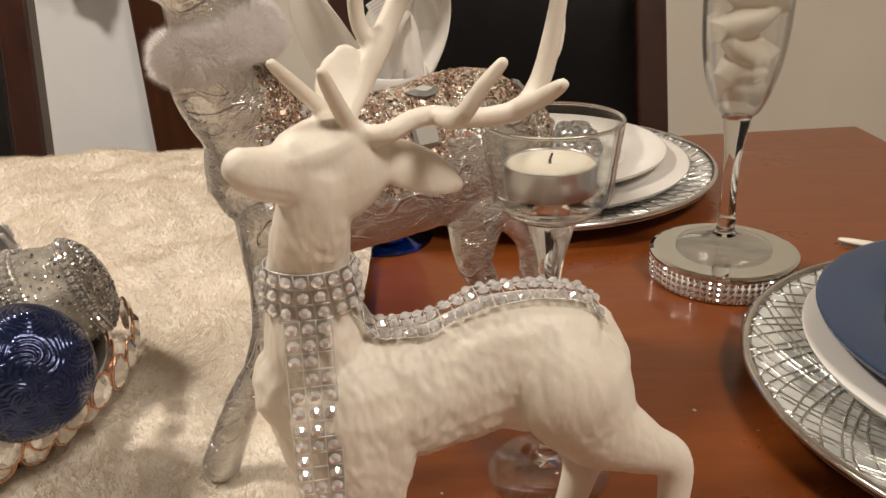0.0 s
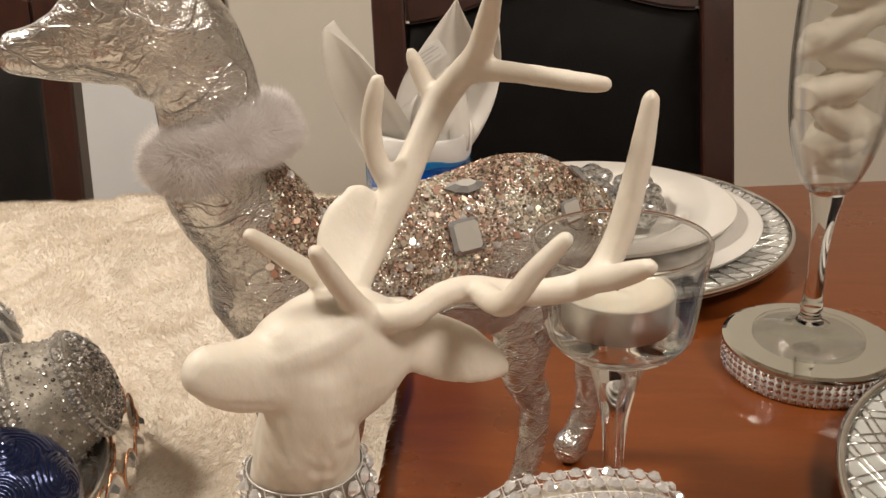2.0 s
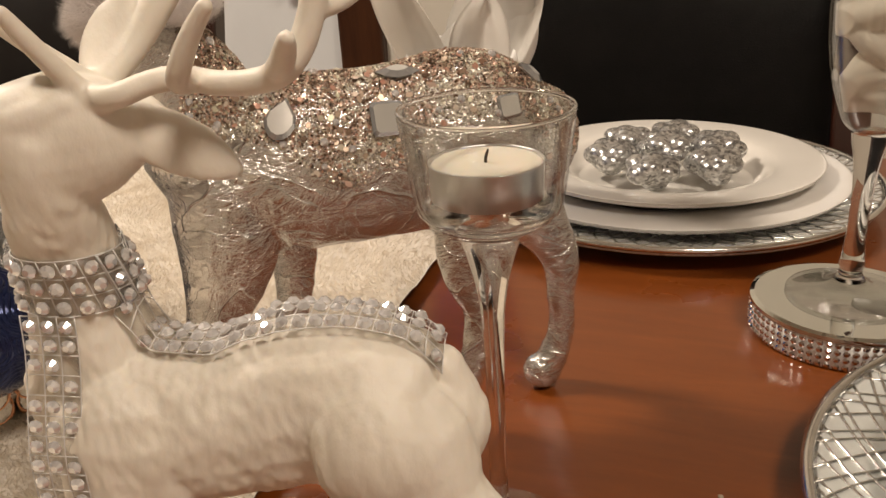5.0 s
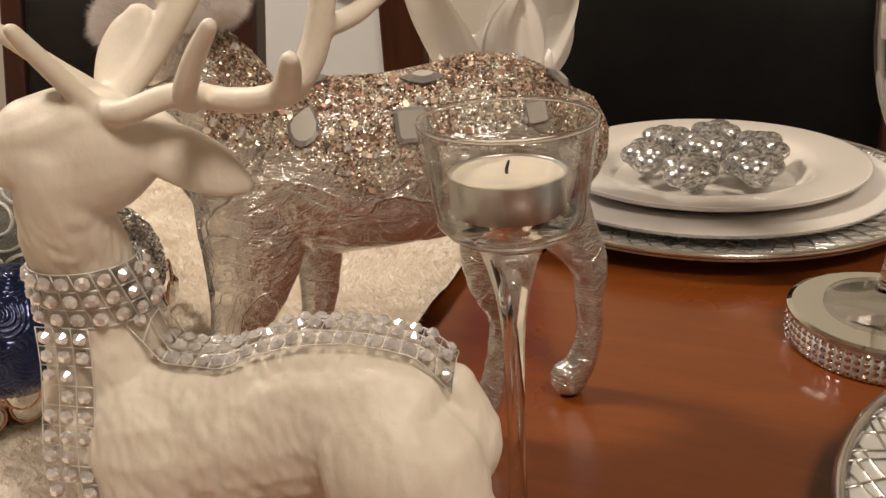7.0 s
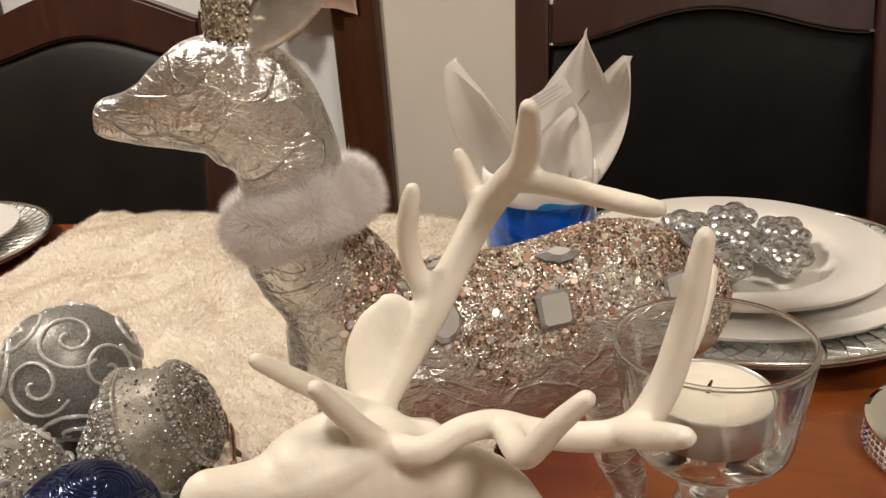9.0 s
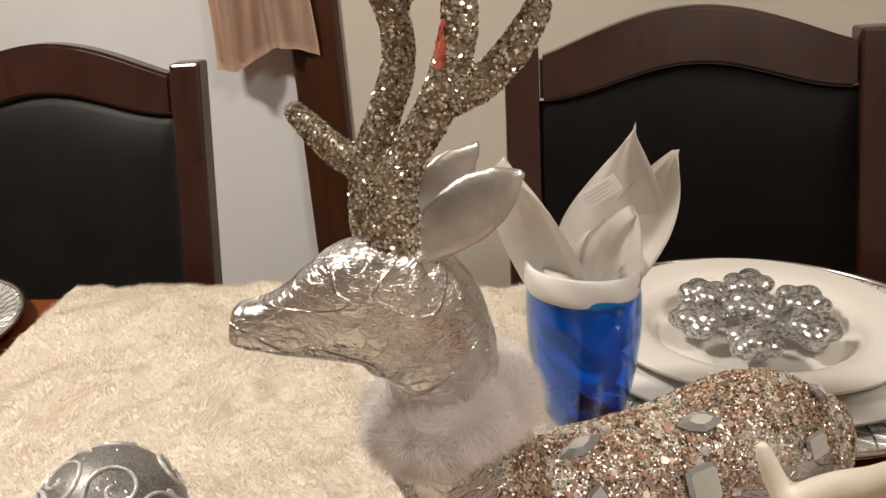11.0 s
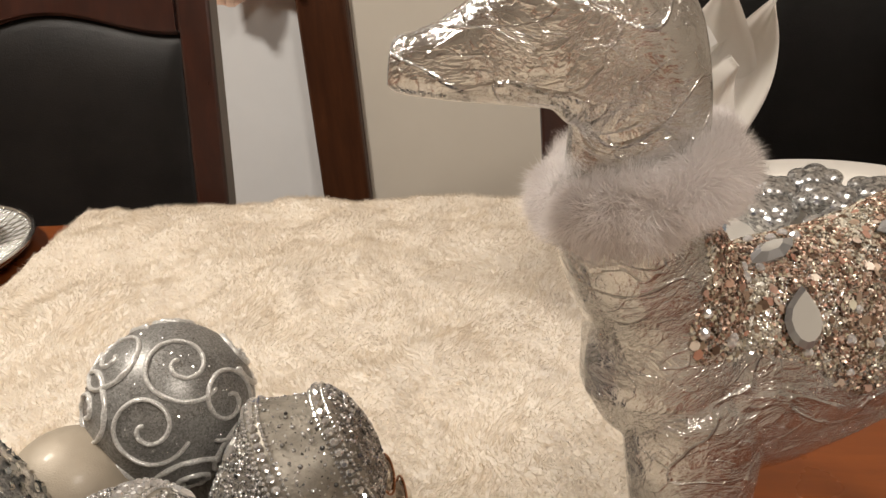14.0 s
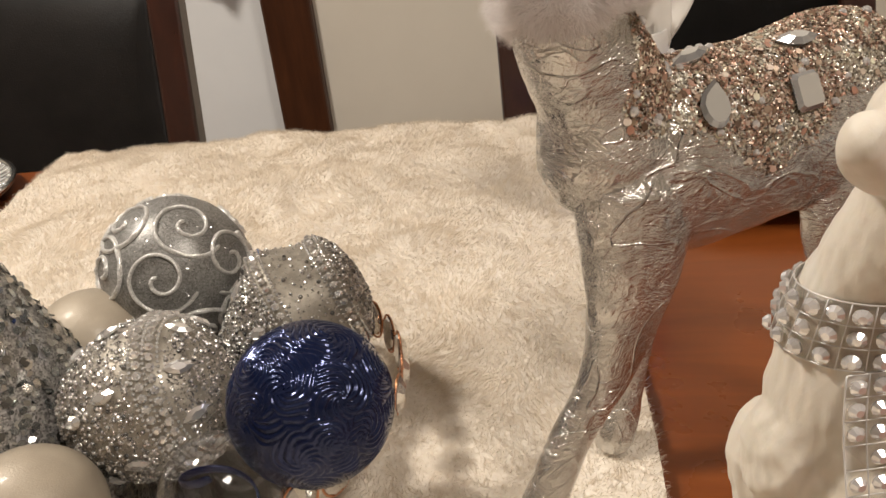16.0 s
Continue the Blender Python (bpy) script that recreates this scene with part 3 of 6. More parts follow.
# fabric over the casing
cloth = bmesh.new()
grid = []
for i in range(41):
    u = i / 40
    col = []
    for j in range(31):
        v = j / 30
        x = -0.795 + u * 0.215 + 0.004 * math.sin(9 * v + 5 * u)
        y = WALL_Y - 0.045 + 0.018 * math.sin(u * 15 + 0.6 * math.sin(3 * v)) * (0.5 + 0.5 * v) + 0.006 * math.sin(u * 40)
        z = 1.46 - v * (0.565 - 0.02 * u + 0.018 * math.sin(u * 6.5 + 0.4))
        col.append(cloth.verts.new((x, y, z)))
    grid.append(col)
for a, b in zip(grid, grid[1:]):
    for j in range(30):
        cloth.faces.new((a[j], b[j], b[j + 1], a[j + 1]))
bmesh.ops.solidify(cloth, geom=cloth.faces[:], thickness=0.0012)
tagged(part("fabric_swag", cloth, M_TULLE, None, "", True, (-0.69, WALL_Y - 0.045, 0.9)), "blush pink sheer fabric hanging in folds against the door casing", "fabric")

# ---- chairs ----
def dining_chair(label):
    """A chair whose back's front face is y = 0, middle at x = 0, floor at z = 0; the back faces -y."""
    ch = thing("dining_chair", (0, 0, 0), label, "chair", "chairs at the far side of the table")
    w = 0.221
    for s in (-1, 1):
        bm = bmesh.new()
        block(bm, (s * (w - 0.0205) - 0.0205, 0.0, 0.0), (s * (w - 0.0205) + 0.0205, 0.034, 0.973), None, 0.004)
        bmesh.ops.bisect_plane(bm, geom=bm.verts[:] + bm.edges[:] + bm.faces[:], plane_co=(0, 0, 0.45), plane_no=(0, 0, 1))
        part("post", bm, M_CHAIRWOOD, ch, "", False)
        bm = bmesh.new()
        block(bm, (s * (w - 0.03) - 0.02, -0.44, 0.0), (s * (w - 0.03) + 0.02, -0.40, 0.44), None, 0.004)
        part("leg", bm, M_CHAIRWOOD, ch, "", False)
    # top rail, arched above and below
    bm = bmesh.new()
    n, front, back = 40, [], []
    inner = w - 0.0415
    for i in range(n + 1):
        u = -1 + 2 * i / n
        x = u * inner
        arch = math.cos(u * math.pi / 2) ** 1.15
        top = 0.960 + 0.047 * arch
        low = 0.909 + 0.034 * (0.5 + 0.5 * math.cos(math.pi * u))
        for lst, y in ((front, 0.003), (back, 0.029)):
            lst.append((bm.verts.new((x, y, top)), bm.verts.new((x, y, low))))
    for i in range(n):
        f0, f1, b0, b1 = front[i], front[i + 1], back[i], back[i + 1]
        bm.faces.new((f0[0], f0[1], f1[1], f1[0]))
        bm.faces.new((b0[0], b1[0], b1[1], b0[1]))
        bm.faces.new((f0[0], f1[0], b1[0], b0[0]))
        bm.faces.new((f0[1], b0[1], b1[1], f1[1]))
    bm.faces.new((front[0][0], back[0][0], back[0][1], front[0][1]))
    bm.faces.new((front[-1][0], front[-1][1], back[-1][1], back[-1][0]))
    bmesh.ops.recalc_face_normals(bm, faces=bm.faces)
    bmesh.ops.bevel(bm, geom=[e for e in bm.edges if e.calc_face_angle(0) > 1.0], offset=0.004, segments=2, affect="EDGES")
    part("top_rail", bm, M_CHAIRWOOD, ch, "", False)
    # padded panel, its edge rolled
    bm = bmesh.new()
    rows = []
    for i in range(33):
        u = -1 + 2 * i / 32
        col = []
        top = 0.9115 + 0.034 * (0.5 + 0.5 * math.cos(math.pi * u))
        for j in range(33):
            v = j / 32
            edge = min(1 - abs(u), v * 1.3, (1 - v) * 1.3)
            puff = 0.018 * (1 - math.exp(-edge * 9))
            col.append(bm.verts.new((u * (inner + 0.006), 0.012 - puff, 0.47 + v * (top - 0.472))))
        rows.append(col)
    for a, b in zip(rows, rows[1:]):
        for j in range(32):
            bm.faces.new((a[j], b[j], b[j + 1], a[j + 1]))
    bmesh.ops.solidify(bm, geom=bm.faces[:], thickness=-0.012)
    bmesh.ops.recalc_face_normals(bm, faces=bm.faces)
    part("backrest", bm, M_LEATHER, ch, "black leather padded panel")
    bm = bmesh.new()
    block(bm, (-inner, 0.004, 0.43), (inner, 0.03, 0.468), None, 0.004)
    part("lower_rail", bm, M_CHAIRWOOD, ch, "", False)
    bm = bmesh.new()
    block(bm, (-w, -0.45, 0.42), (w, -0.002, 0.475), None, 0.02)
    part("seat", bm, M_LEATHER, ch, "black leather padded seat")
    return ch


def recline(ch):
    """Leans a chair's back and carries its seat along."""
    for ob in ch.children:
        for q in ob.data.vertices:
            q.co.y += 0.27 * (max(q.co.z, 0.45) - 0.95)


def chair_pose(left, right):
    a = math.atan2(right[1] - left[1], right[0] - left[0])
    return Matrix.Translation(((left[0] + right[0]) / 2, (left[1] + right[1]) / 2, 0)) @ Matrix.Rotation(a, 4, "Z")


chair = dining_chair("dark cherry dining chair with a black leather back, at the table")
recline(chair)
chair.matrix_basis = chair_pose((-0.1275, 1.096), (0.3115, 1.144))
copy_thing(chair, chair_pose((-0.960, 1.030), (-0.522, 1.086)))

# ---- table ----
TABLE_TURN = radians(5.2)
CORNER = Vector((0.502, 0.9475, 0))
table = thing("dining_table", (-0.35, 0.5, 0), "varnished cherry-brown wooden dining table with square corners", "table")
tm = Matrix.Translation(CORNER) @ Matrix.Rotation(TABLE_TURN, 4, "Z")
bm = bmesh.new()
block(bm, (-2.05, -1.16, 0.722), (0.0, 0.0, 0.75), tm, 0.003)
part("tabletop", bm, M_TABLE, table, "", False)
bm = bmesh.new()
block(bm, (-1.96, -1.07, 0.63), (-0.09, -0.09, 0.7215), tm, 0.003)
part("apron", bm, M_TABLE, table, "", False)
for x in (-1.95, -0.17):
    for y in (-1.06, -0.17):
        bm = bmesh.new()
        block(bm, (x, y, 0.0), (x + 0.07, y + 0.07, 0.6295), tm, 0.006)
        part("leg", bm, M_TABLE, table, "", False)

# ---- fur runner over the table ----
FUR_Z = 0.7585
fur_noise = lambda x, y, s, o: noise.noise(Vector((x * s, y * s, o)))


def fur_top(x, y):
    """Height of the hide under the pile, with soft rumples."""
    h = 0.004 * fur_noise(x, y, 6, 0.3) + 0.0046 * fur_noise(x * 1.3 + y * 0.5, y * 0.8, 17, 2.0) + 0.0034 * fur_noise(x * 1.2 + 0.6 * y, y * 0.8 - 0.4 * x, 30, 8.0) + 0.0014 * fur_noise(x, y, 62, 3.0)
    ridge = 0.007 * max(0.0, fur_noise(x * 1.2 - y * 0.55, y * 0.35, 7, 5.0)) * min(1.0, max(0.0, (-x - 0.06) / 0.2))
    fold = 0.0040 * fur_noise((x * 0.9 - y * 0.45) * 3.4, x * 0.45 + y * 0.9, 7, 11.0) * min(1.0, max(0.0, (-x - 0.04) / 0.12))
    swell = 0.007 * min(1.0, max(0.0, (-x - 0.05) / 0.25))
    return FUR_Z + h + ridge + swell + fold + 0.002


def runner_place(u, v):
    """u from the right edge to the left one, v from near to far and down over the table's edge."""
    yr, yl = -0.15 + v * 1.25, -0.15 + v * 1.18
    x0 = 0.023 - 0.065 * min(v, 0.62) + 0.006 * fur_noise(0, v, 9, 1.0)
    x1 = -0.43 - 0.155 * min(1.0, max(0.0, (v - 0.28) / 0.6)) + 0.008 * fur_noise(3, v, 7, 1.0)
    x = x0 + u * (x1 - x0)
    y = yr + u * (yl - yr)
    edge = 0.881 + 0.092 * (x + 0.098) + 0.006 * fur_noise(x, 0, 12, 4.0)
    z = fur_top(x, y)
    over = y - edge
    if over > 0:
        r = 0.016
        a = min(over / r, math.pi / 2)
        y2 = edge + r * math.sin(a)
        z = z - r * (1 - math.cos(a)) - max(0.0, over - r * math.pi / 2)
        y = y2
    return x, y, z


NU, NV = 120, 200
verts = np.array([runner_place(i / NU, j / NV) for j in range(NV + 1) for i in range(NU + 1)])
faces = np.array([(j * (NU + 1) + i + 1, j * (NU + 1) + i, (j + 1) * (NU + 1) + i, (j + 1) * (NU + 1) + i + 1) for j in range(NV) for i in range(NU)])
me = raw_mesh("hide", verts, faces, (-0.33, 0.45, 0.75))
runner = thing("fur_runner", (-0.33, 0.45, 0.75), "cream faux-fur table runner spread over the wooden table", "table runner")
hide = mesh_part("hide", me, M_FURSKIN, runner)
roots, normals = scatter(me, 380000)
flow = np.array([[noise.noise(Vector((p[0] * 16, p[1] * 16, 0.0))), noise.noise(Vector((p[0] * 16, p[1] * 16, 9.0))), 0.0] for p in roots[:, :2]])
clump = np.array([[noise.noise(Vector((p[0] * 75, p[1] * 75, 3.0))), noise.noise(Vector((p[0] * 75, p[1] * 75, 6.0))), 0.0] for p in roots[:, :2]])
v, f = hairs(roots, normals, flow * 1.5 + clump * 0.9 + np.array([0.25, -0.25, 0.0]), 0.0050, 0.00030, 0.45)
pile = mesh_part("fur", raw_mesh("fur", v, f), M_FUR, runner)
tagged(pile, "", "", "", "stuff")
from mathutils.bvhtree import BVHTree


# ---- white deer figurine ----
D1, A1, L1 = np.array([0.05, 0.237]), np.array([0.965, 0.263]), np.array([-0.263, 0.965])


# where each figurine stands: its size, lean and place on the table
def placing(size, rows, shift):
    m = (Matrix(rows) * size).to_4x4()
    m.translation = shift
    return m


M1 = placing(1.02745, ((0.99974, 0.01438, 0.01756), (-0.01558, 0.99743, 0.06989), (-0.01651, -0.07015, 0.9974)), (-0.00501, -0.0534, 0.01997))
M1 = Matrix.Translation((0.116, 0, 0)) @ Matrix.Diagonal((1.022, 1, 1, 1)) @ Matrix.Translation((-0.116, 0, 0)) @ M1
M2 = placing(1.03516, ((0.9991, -0.02258, 0.03585), (0.02033, 0.99788, 0.06176), (-0.03717, -0.06097, 0.99745)), (-0.01356, -0.04669, 0.00614))


def planted(rows, m, ground):
    """Stretches a leg's lower half so that its hoof rests at the height ground once placed by m."""
    x, y, z = rows[-1][:3]
    foot = z - rows[-1][4] * 0.92
    goal = (ground - m.translation.z - m[2][0] * x - m[2][1] * y) / m[2][2]
    top = 0.812
    k = (top - goal) / (top - foot)
    return [r if r[2] > top else (r[0], r[1], top - (top - r[2]) * k, r[3], r[4]) for r in rows]


def d1(a, l, z, rs, rb=None):
    p = D1 + a * A1 + l * L1
    return (p[0], p[1], z, rs, rb if rb is not None else rs)


side1 = (*L1, 0)
bm = bmesh.new()
tube(bm, [d1(-0.0455, 0, 0.846, 0.013, 0.020), d1(-0.034, 0, 0.8385, 0.0178, 0.0225), d1(-0.016, 0, 0.8365, 0.0185, 0.0220), d1(0.000, 0, 0.8390, 0.0160, 0.0222), d1(0.014, 0, 0.8430, 0.0160, 0.0240), d1(0.028, 0, 0.8425, 0.0200, 0.0245), d1(0.040, 0, 0.8395, 0.0190, 0.0235), d1(0.0455, 0, 0.8385, 0.013, 0.0172)], side1)
# shoulder and haunch muscles
for l in (-0.0075, 0.0075):
    tube(bm, [d1(-0.034, l, 0.846, 0.010, 0.011), d1(-0.029, l * 1.1, 0.834, 0.0118, 0.0155), d1(-0.031, l, 0.818, 0.011, 0.0135)], side1, 16, 16)
    tube(bm, [d1(0.031, l * 1.0, 0.854, 0.010, 0.011), d1(0.034, l * 1.75, 0.840, 0.0132, 0.0180), d1(0.041, l * 1.55, 0.826, 0.0118, 0.0155)], side1, 16, 16)
tube(bm, [d1(-0.041, 0, 0.842, 0.0150, 0.0165), d1(-0.0425, 0, 0.856, 0.0150, 0.0155), d1(-0.0425, -0.001, 0.870, 0.0135, 0.0140), d1(-0.0425, -0.005, 0.886, 0.0115, 0.0122), d1(-0.041, -0.011, 0.900, 0.0105, 0.0105), d1(-0.039, -0.014, 0.912, 0.0095, 0.010)], side1)
# head, from poll to nose
M1_BACK, M2_BACK = M1.inverted(), M2.inverted()


def placed(back, rows):
    """Rows of room places and radii, taken back to a figurine's own place."""
    return [(*(back @ V(r[:3])), *r[3:]) for r in rows]


tube(bm, placed(M1_BACK, [(0.0445, 0.2465, 0.9420, 0.0070, 0.0080), (0.0395, 0.2420, 0.9418, 0.0102, 0.0128), (0.0324, 0.2357, 0.9413, 0.0110, 0.0157), (0.0275, 0.2310, 0.9428, 0.0098, 0.0142), (0.0240, 0.2276, 0.9438, 0.0084, 0.0116), (0.0205, 0.2243, 0.9442, 0.0066, 0.0084), (0.0165, 0.2205, 0.9457, 0.0056, 0.0071), (0.0138, 0.2180, 0.9477, 0.0051, 0.0062), (0.0126, 0.2168, 0.9488, 0.0045, 0.0053)]), (0.69, -0.72, 0), 44, 24, True, 0.86)
# brow ridges
for q in (-1, 1):
    tube(bm, placed(M1_BACK, [(0.0330 + q * 0.0052, 0.2370 - q * 0.0054, 0.9500, 0.0040, 0.0035), (0.0270 + q * 0.0050, 0.2312 - q * 0.0052, 0.9480, 0.0042, 0.0032), (0.0215 + q * 0.0032, 0.2255 - q * 0.0034, 0.9472, 0.0030, 0.0026)]), (0, 0, 1), 12, 12)
# fore legs
for l, a in ((-0.0105, -0.033), (0.0105, -0.041)):
    tube(bm, planted([d1(a, l, 0.838, 0.0125, 0.020), d1(a + 0.001, l, 0.815, 0.0105, 0.0170), d1(a + 0.001, l, 0.795, 0.0072, 0.0098), d1(a + 0.002, l, 0.775, 0.0052, 0.006), d1(a, l, 0.7605, 0.0046, 0.0052), d1(a - 0.002, l, 0.7535, 0.006, 0.0072)], M1, 0.7505), side1)
# hind legs
tube(bm, planted([d1(0.038, -0.009, 0.838, 0.0135, 0.0190), d1(0.047, -0.010, 0.821, 0.0115, 0.0158), d1(0.0620, -0.011, 0.8110, 0.0076, 0.0100), d1(0.0740, -0.011, 0.8045, 0.0060, 0.0072), d1(0.0755, -0.011, 0.790, 0.0050, 0.0056), d1(0.0725, -0.011, 0.762, 0.0046, 0.0052), d1(0.0700, -0.011, 0.7535, 0.006, 0.0072)], M1, 0.7505), side1)
tube(bm, planted([d1(0.036, 0.010, 0.836, 0.0125, 0.020), d1(0.040, 0.011, 0.817, 0.0105, 0.014), d1(0.050, 0.011, 0.800, 0.0066, 0.0085), d1(0.047, 0.011, 0.784, 0.0052, 0.006), d1(0.038, 0.011, 0.765, 0.0046, 0.005), d1(0.034, 0.011, 0.7535, 0.006, 0.007)], M1, 0.7505), side1)
tube(bm, [d1(0.049, 0, 0.855, 0.006, 0.005), d1(0.0545, 0, 0.846, 0.006, 0.004), d1(0.0555, 0, 0.837, 0.003, 0.002)], side1)
# ears: leaf blades, cupped
tube(bm, placed(M1_BACK, [(0.0420, 0.2415, 0.9436, 0.0036, 0.0034), (0.0465, 0.2430, 0.9425, 0.0060, 0.0030), (0.0530, 0.2449, 0.9396, 0.0073, 0.0025), (0.0600, 0.2468, 0.9358, 0.0068, 0.0023), (0.0655, 0.2483, 0.9328, 0.0046, 0.0020), (0.0682, 0.2491, 0.9314, 0.0026, 0.0017)]), (-0.25, 0.2, 0.95), 30, 20)
tube(bm, placed(M1_BACK, [(0.0350, 0.2470, 0.9510, 0.0036, 0.0036), (0.0340, 0.2505, 0.9550, 0.0064, 0.0032), (0.0342, 0.2548, 0.9605, 0.0078, 0.0030), (0.0350, 0.2583, 0.9662, 0.0066, 0.0027), (0.0358, 0.2600, 0.9698, 0.0038, 0.0022)]), (0.93, 0.2, -0.25), 28, 20)
# antlers: the near one sweeps out, its tines rise; the far one climbs and forks
for rows, n in (
        ([(0.0395, 0.2385, 0.9480, 0.0042), (0.0430, 0.2358, 0.9508, 0.0038), (0.0500, 0.2352, 0.9518, 0.0034), (0.0560, 0.2400, 0.9540, 0.0033), (0.0625, 0.2430, 0.9545, 0.0034), (0.0710, 0.2430, 0.9535, 0.0033), (0.0800, 0.2435, 0.9537, 0.0034), (0.0880, 0.2440, 0.9560, 0.0036), (0.0930, 0.2465, 0.9630, 0.0035), (0.0960, 0.2480, 0.9735, 0.0032), (0.0982, 0.2490, 0.9850, 0.0028), (0.0993, 0.2495, 0.9932, 0.0021)], 60),
        ([(0.0410, 0.2368, 0.9500, 0.0038), (0.0388, 0.2318, 0.9572, 0.0030), (0.0366, 0.2262, 0.9660, 0.0026), (0.0355, 0.2228, 0.9715, 0.0021)], 24),
        ([(0.0640, 0.2430, 0.9545, 0.0033), (0.0678, 0.2360, 0.9548, 0.0032), (0.0712, 0.2306, 0.9575, 0.0030), (0.0765, 0.2292, 0.9650, 0.0026), (0.0820, 0.2287, 0.9714, 0.0021)], 28),
        ([(0.0860, 0.2440, 0.9555, 0.0033), (0.0915, 0.2385, 0.9590, 0.0032), (0.0955, 0.2338, 0.9625, 0.0028), (0.0979, 0.2308, 0.9648, 0.0022)], 24),
        ([(0.0945, 0.2475, 0.9680, 0.0028), (0.0975, 0.2570, 0.9695, 0.0027), (0.0998, 0.2680, 0.9735, 0.0024), (0.1010, 0.2750, 0.9760, 0.0019)], 24),
        ([(0.0345, 0.2440, 0.9490, 0.0044), (0.0360, 0.2500, 0.9535, 0.0040), (0.0400, 0.2575, 0.9610, 0.0040), (0.0446, 0.2628, 0.9700, 0.0043), (0.0490, 0.2690, 0.9790, 0.0039), (0.0538, 0.2742, 0.9880, 0.0041), (0.0592, 0.2722, 0.9945, 0.0039), (0.0640, 0.2672, 1.0005, 0.0035), (0.0668, 0.2600, 1.0085, 0.0029), (0.0684, 0.2533, 1.0145, 0.0021)], 54),
        ([(0.0350, 0.2440, 0.9520, 0.0036), (0.0305, 0.2385, 0.9590, 0.0029), (0.0255, 0.2318, 0.9672, 0.0025), (0.0217, 0.2267, 0.9734, 0.0020)], 24),
        ([(0.0446, 0.2628, 0.9695, 0.0036), (0.0402, 0.2635, 0.9765, 0.0030), (0.0394, 0.2628, 0.9850, 0.0028), (0.0410, 0.2616, 0.9925, 0.0025), (0.0422, 0.2611, 0.9962, 0.0020)], 26),
        ([(0.0538, 0.2742, 0.9875, 0.0033), (0.0505, 0.2762, 0.9920, 0.0027), (0.0483, 0.2772, 0.9968, 0.0023), (0.0474, 0.2775, 0.9992, 0.0019)], 20),
        ([(0.0610, 0.2705, 0.9960, 0.0034), (0.0690, 0.2660, 0.9965, 0.0028), (0.0790, 0.2625, 0.9955, 0.0026), (0.0870, 0.2603, 0.9945, 0.0025), (0.0908, 0.2594, 0.9942, 0.0022)], 26)):
    tube(bm, placed(M1_BACK, [(*r[:3], r[3] * 0.87) for r in rows]), (0.2, 0.9, 0.2), n, 14)
me = fuse(bm, 0.0007, 12)
co, no = arrays(me)
# moulded coat: short combed strokes over soft swellings
def warp(p):
    return 1.6 * noise.noise(Vector((p[0] * 45, p[1] * 45, p[2] * 45 + 7)))


stroke = np.array([noise.noise(Vector((p[0] * 420 + p[2] * 90 + warp(p), p[1] * 420, p[2] * 150 + warp(p)))) for p in co])
broad = np.array([noise.noise(Vector((p[0] * 105, p[1] * 105, p[2] * 80 + 3))) for p in co])
fine = np.array([noise.noise(Vector((p[0] * 620, p[1] * 620, p[2] * 260))) for p in co])
amount = np.interp(co[:, 2], [0.75, 0.79, 0.82, 0.895, 0.906, 0.916, 0.930], [0.15, 0.3, 1.0, 1.0, 0.30, 0.22, 0.06])
along = (co[:, :2] - D1) @ A1
amount = amount * np.interp(along, [-0.045, -0.02, 0.01, 0.03, 0.06], [1.0, 1.0, 0.85, 0.45, 0.35])
co = co + no * (stroke * 0.00042 + broad * 0.0010 + fine * 0.00022)[:, None] * amount[:, None]
# nostrils, eye sockets and mouth line
for spot, wide, deep in (((0.0118, 0.2108, 0.9522), 0.0012, 0.0009), ((0.0066, 0.2158, 0.9522), 0.0012, 0.0009), ((0.0312, 0.2268, 0.9462), 0.0030, 0.0012), ((0.0206, 0.2378, 0.9462), 0.0030, 0.0012)):
    spot = np.array(M1_BACK @ V(spot))
    co = co - no * (deep * np.exp(-((co - spot) ** 2).sum(1) / wide ** 2))[:, None]
for f in np.linspace(0, 1, 16):
    spot = np.array(M1_BACK @ V((0.0118, 0.2100, 0.9452)).lerp(V((0.0245, 0.2195, 0.9392)), f))
    co = co - no * (0.00020 * np.exp(-((co - spot) ** 2).sum(1) / 0.0009 ** 2))[:, None]
deer_at = Vector((0.05, 0.237, 0.75))
me.vertices.foreach_set("co", (co - np.array(deer_at)).astype(np.float32).ravel())
me.update()
white_mesh = me
white_deer = mesh_part("deer_figurine", me, M_RESIN, None, "", True, deer_at)
tagged(white_deer, "white painted resin deer figurine with branching antlers, standing on the table", "figurine", "deer figurines")

# ---- rhinestone ribbons on the white deer ----
ROUND = gem_mesh("round_stone", ring_outline(10, 0.0018, 0.0018), 0.0017, 0.45, 0.35)
ROUND.materials.append(M_STONE)


def skin_hit(p, way, me, at):
    """First place where a ray meets a mesh that stands at `at`, and its normal."""
    tree = skin_hit.trees.get(me.name)
    if tree is None:
        bmx = bmesh.new()
        bmx.from_mesh(me)
        bmesh.ops.triangulate(bmx, faces=bmx.faces[:])
        tree = skin_hit.trees[me.name] = BVHTree.FromBMesh(bmx)
        bmx.free()
    hit, n, _, _ = tree.ray_cast(Vector(p) - at, Vector(way))
    return (hit + at, n) if hit is not None else (None, None)


skin_hit.trees = {}


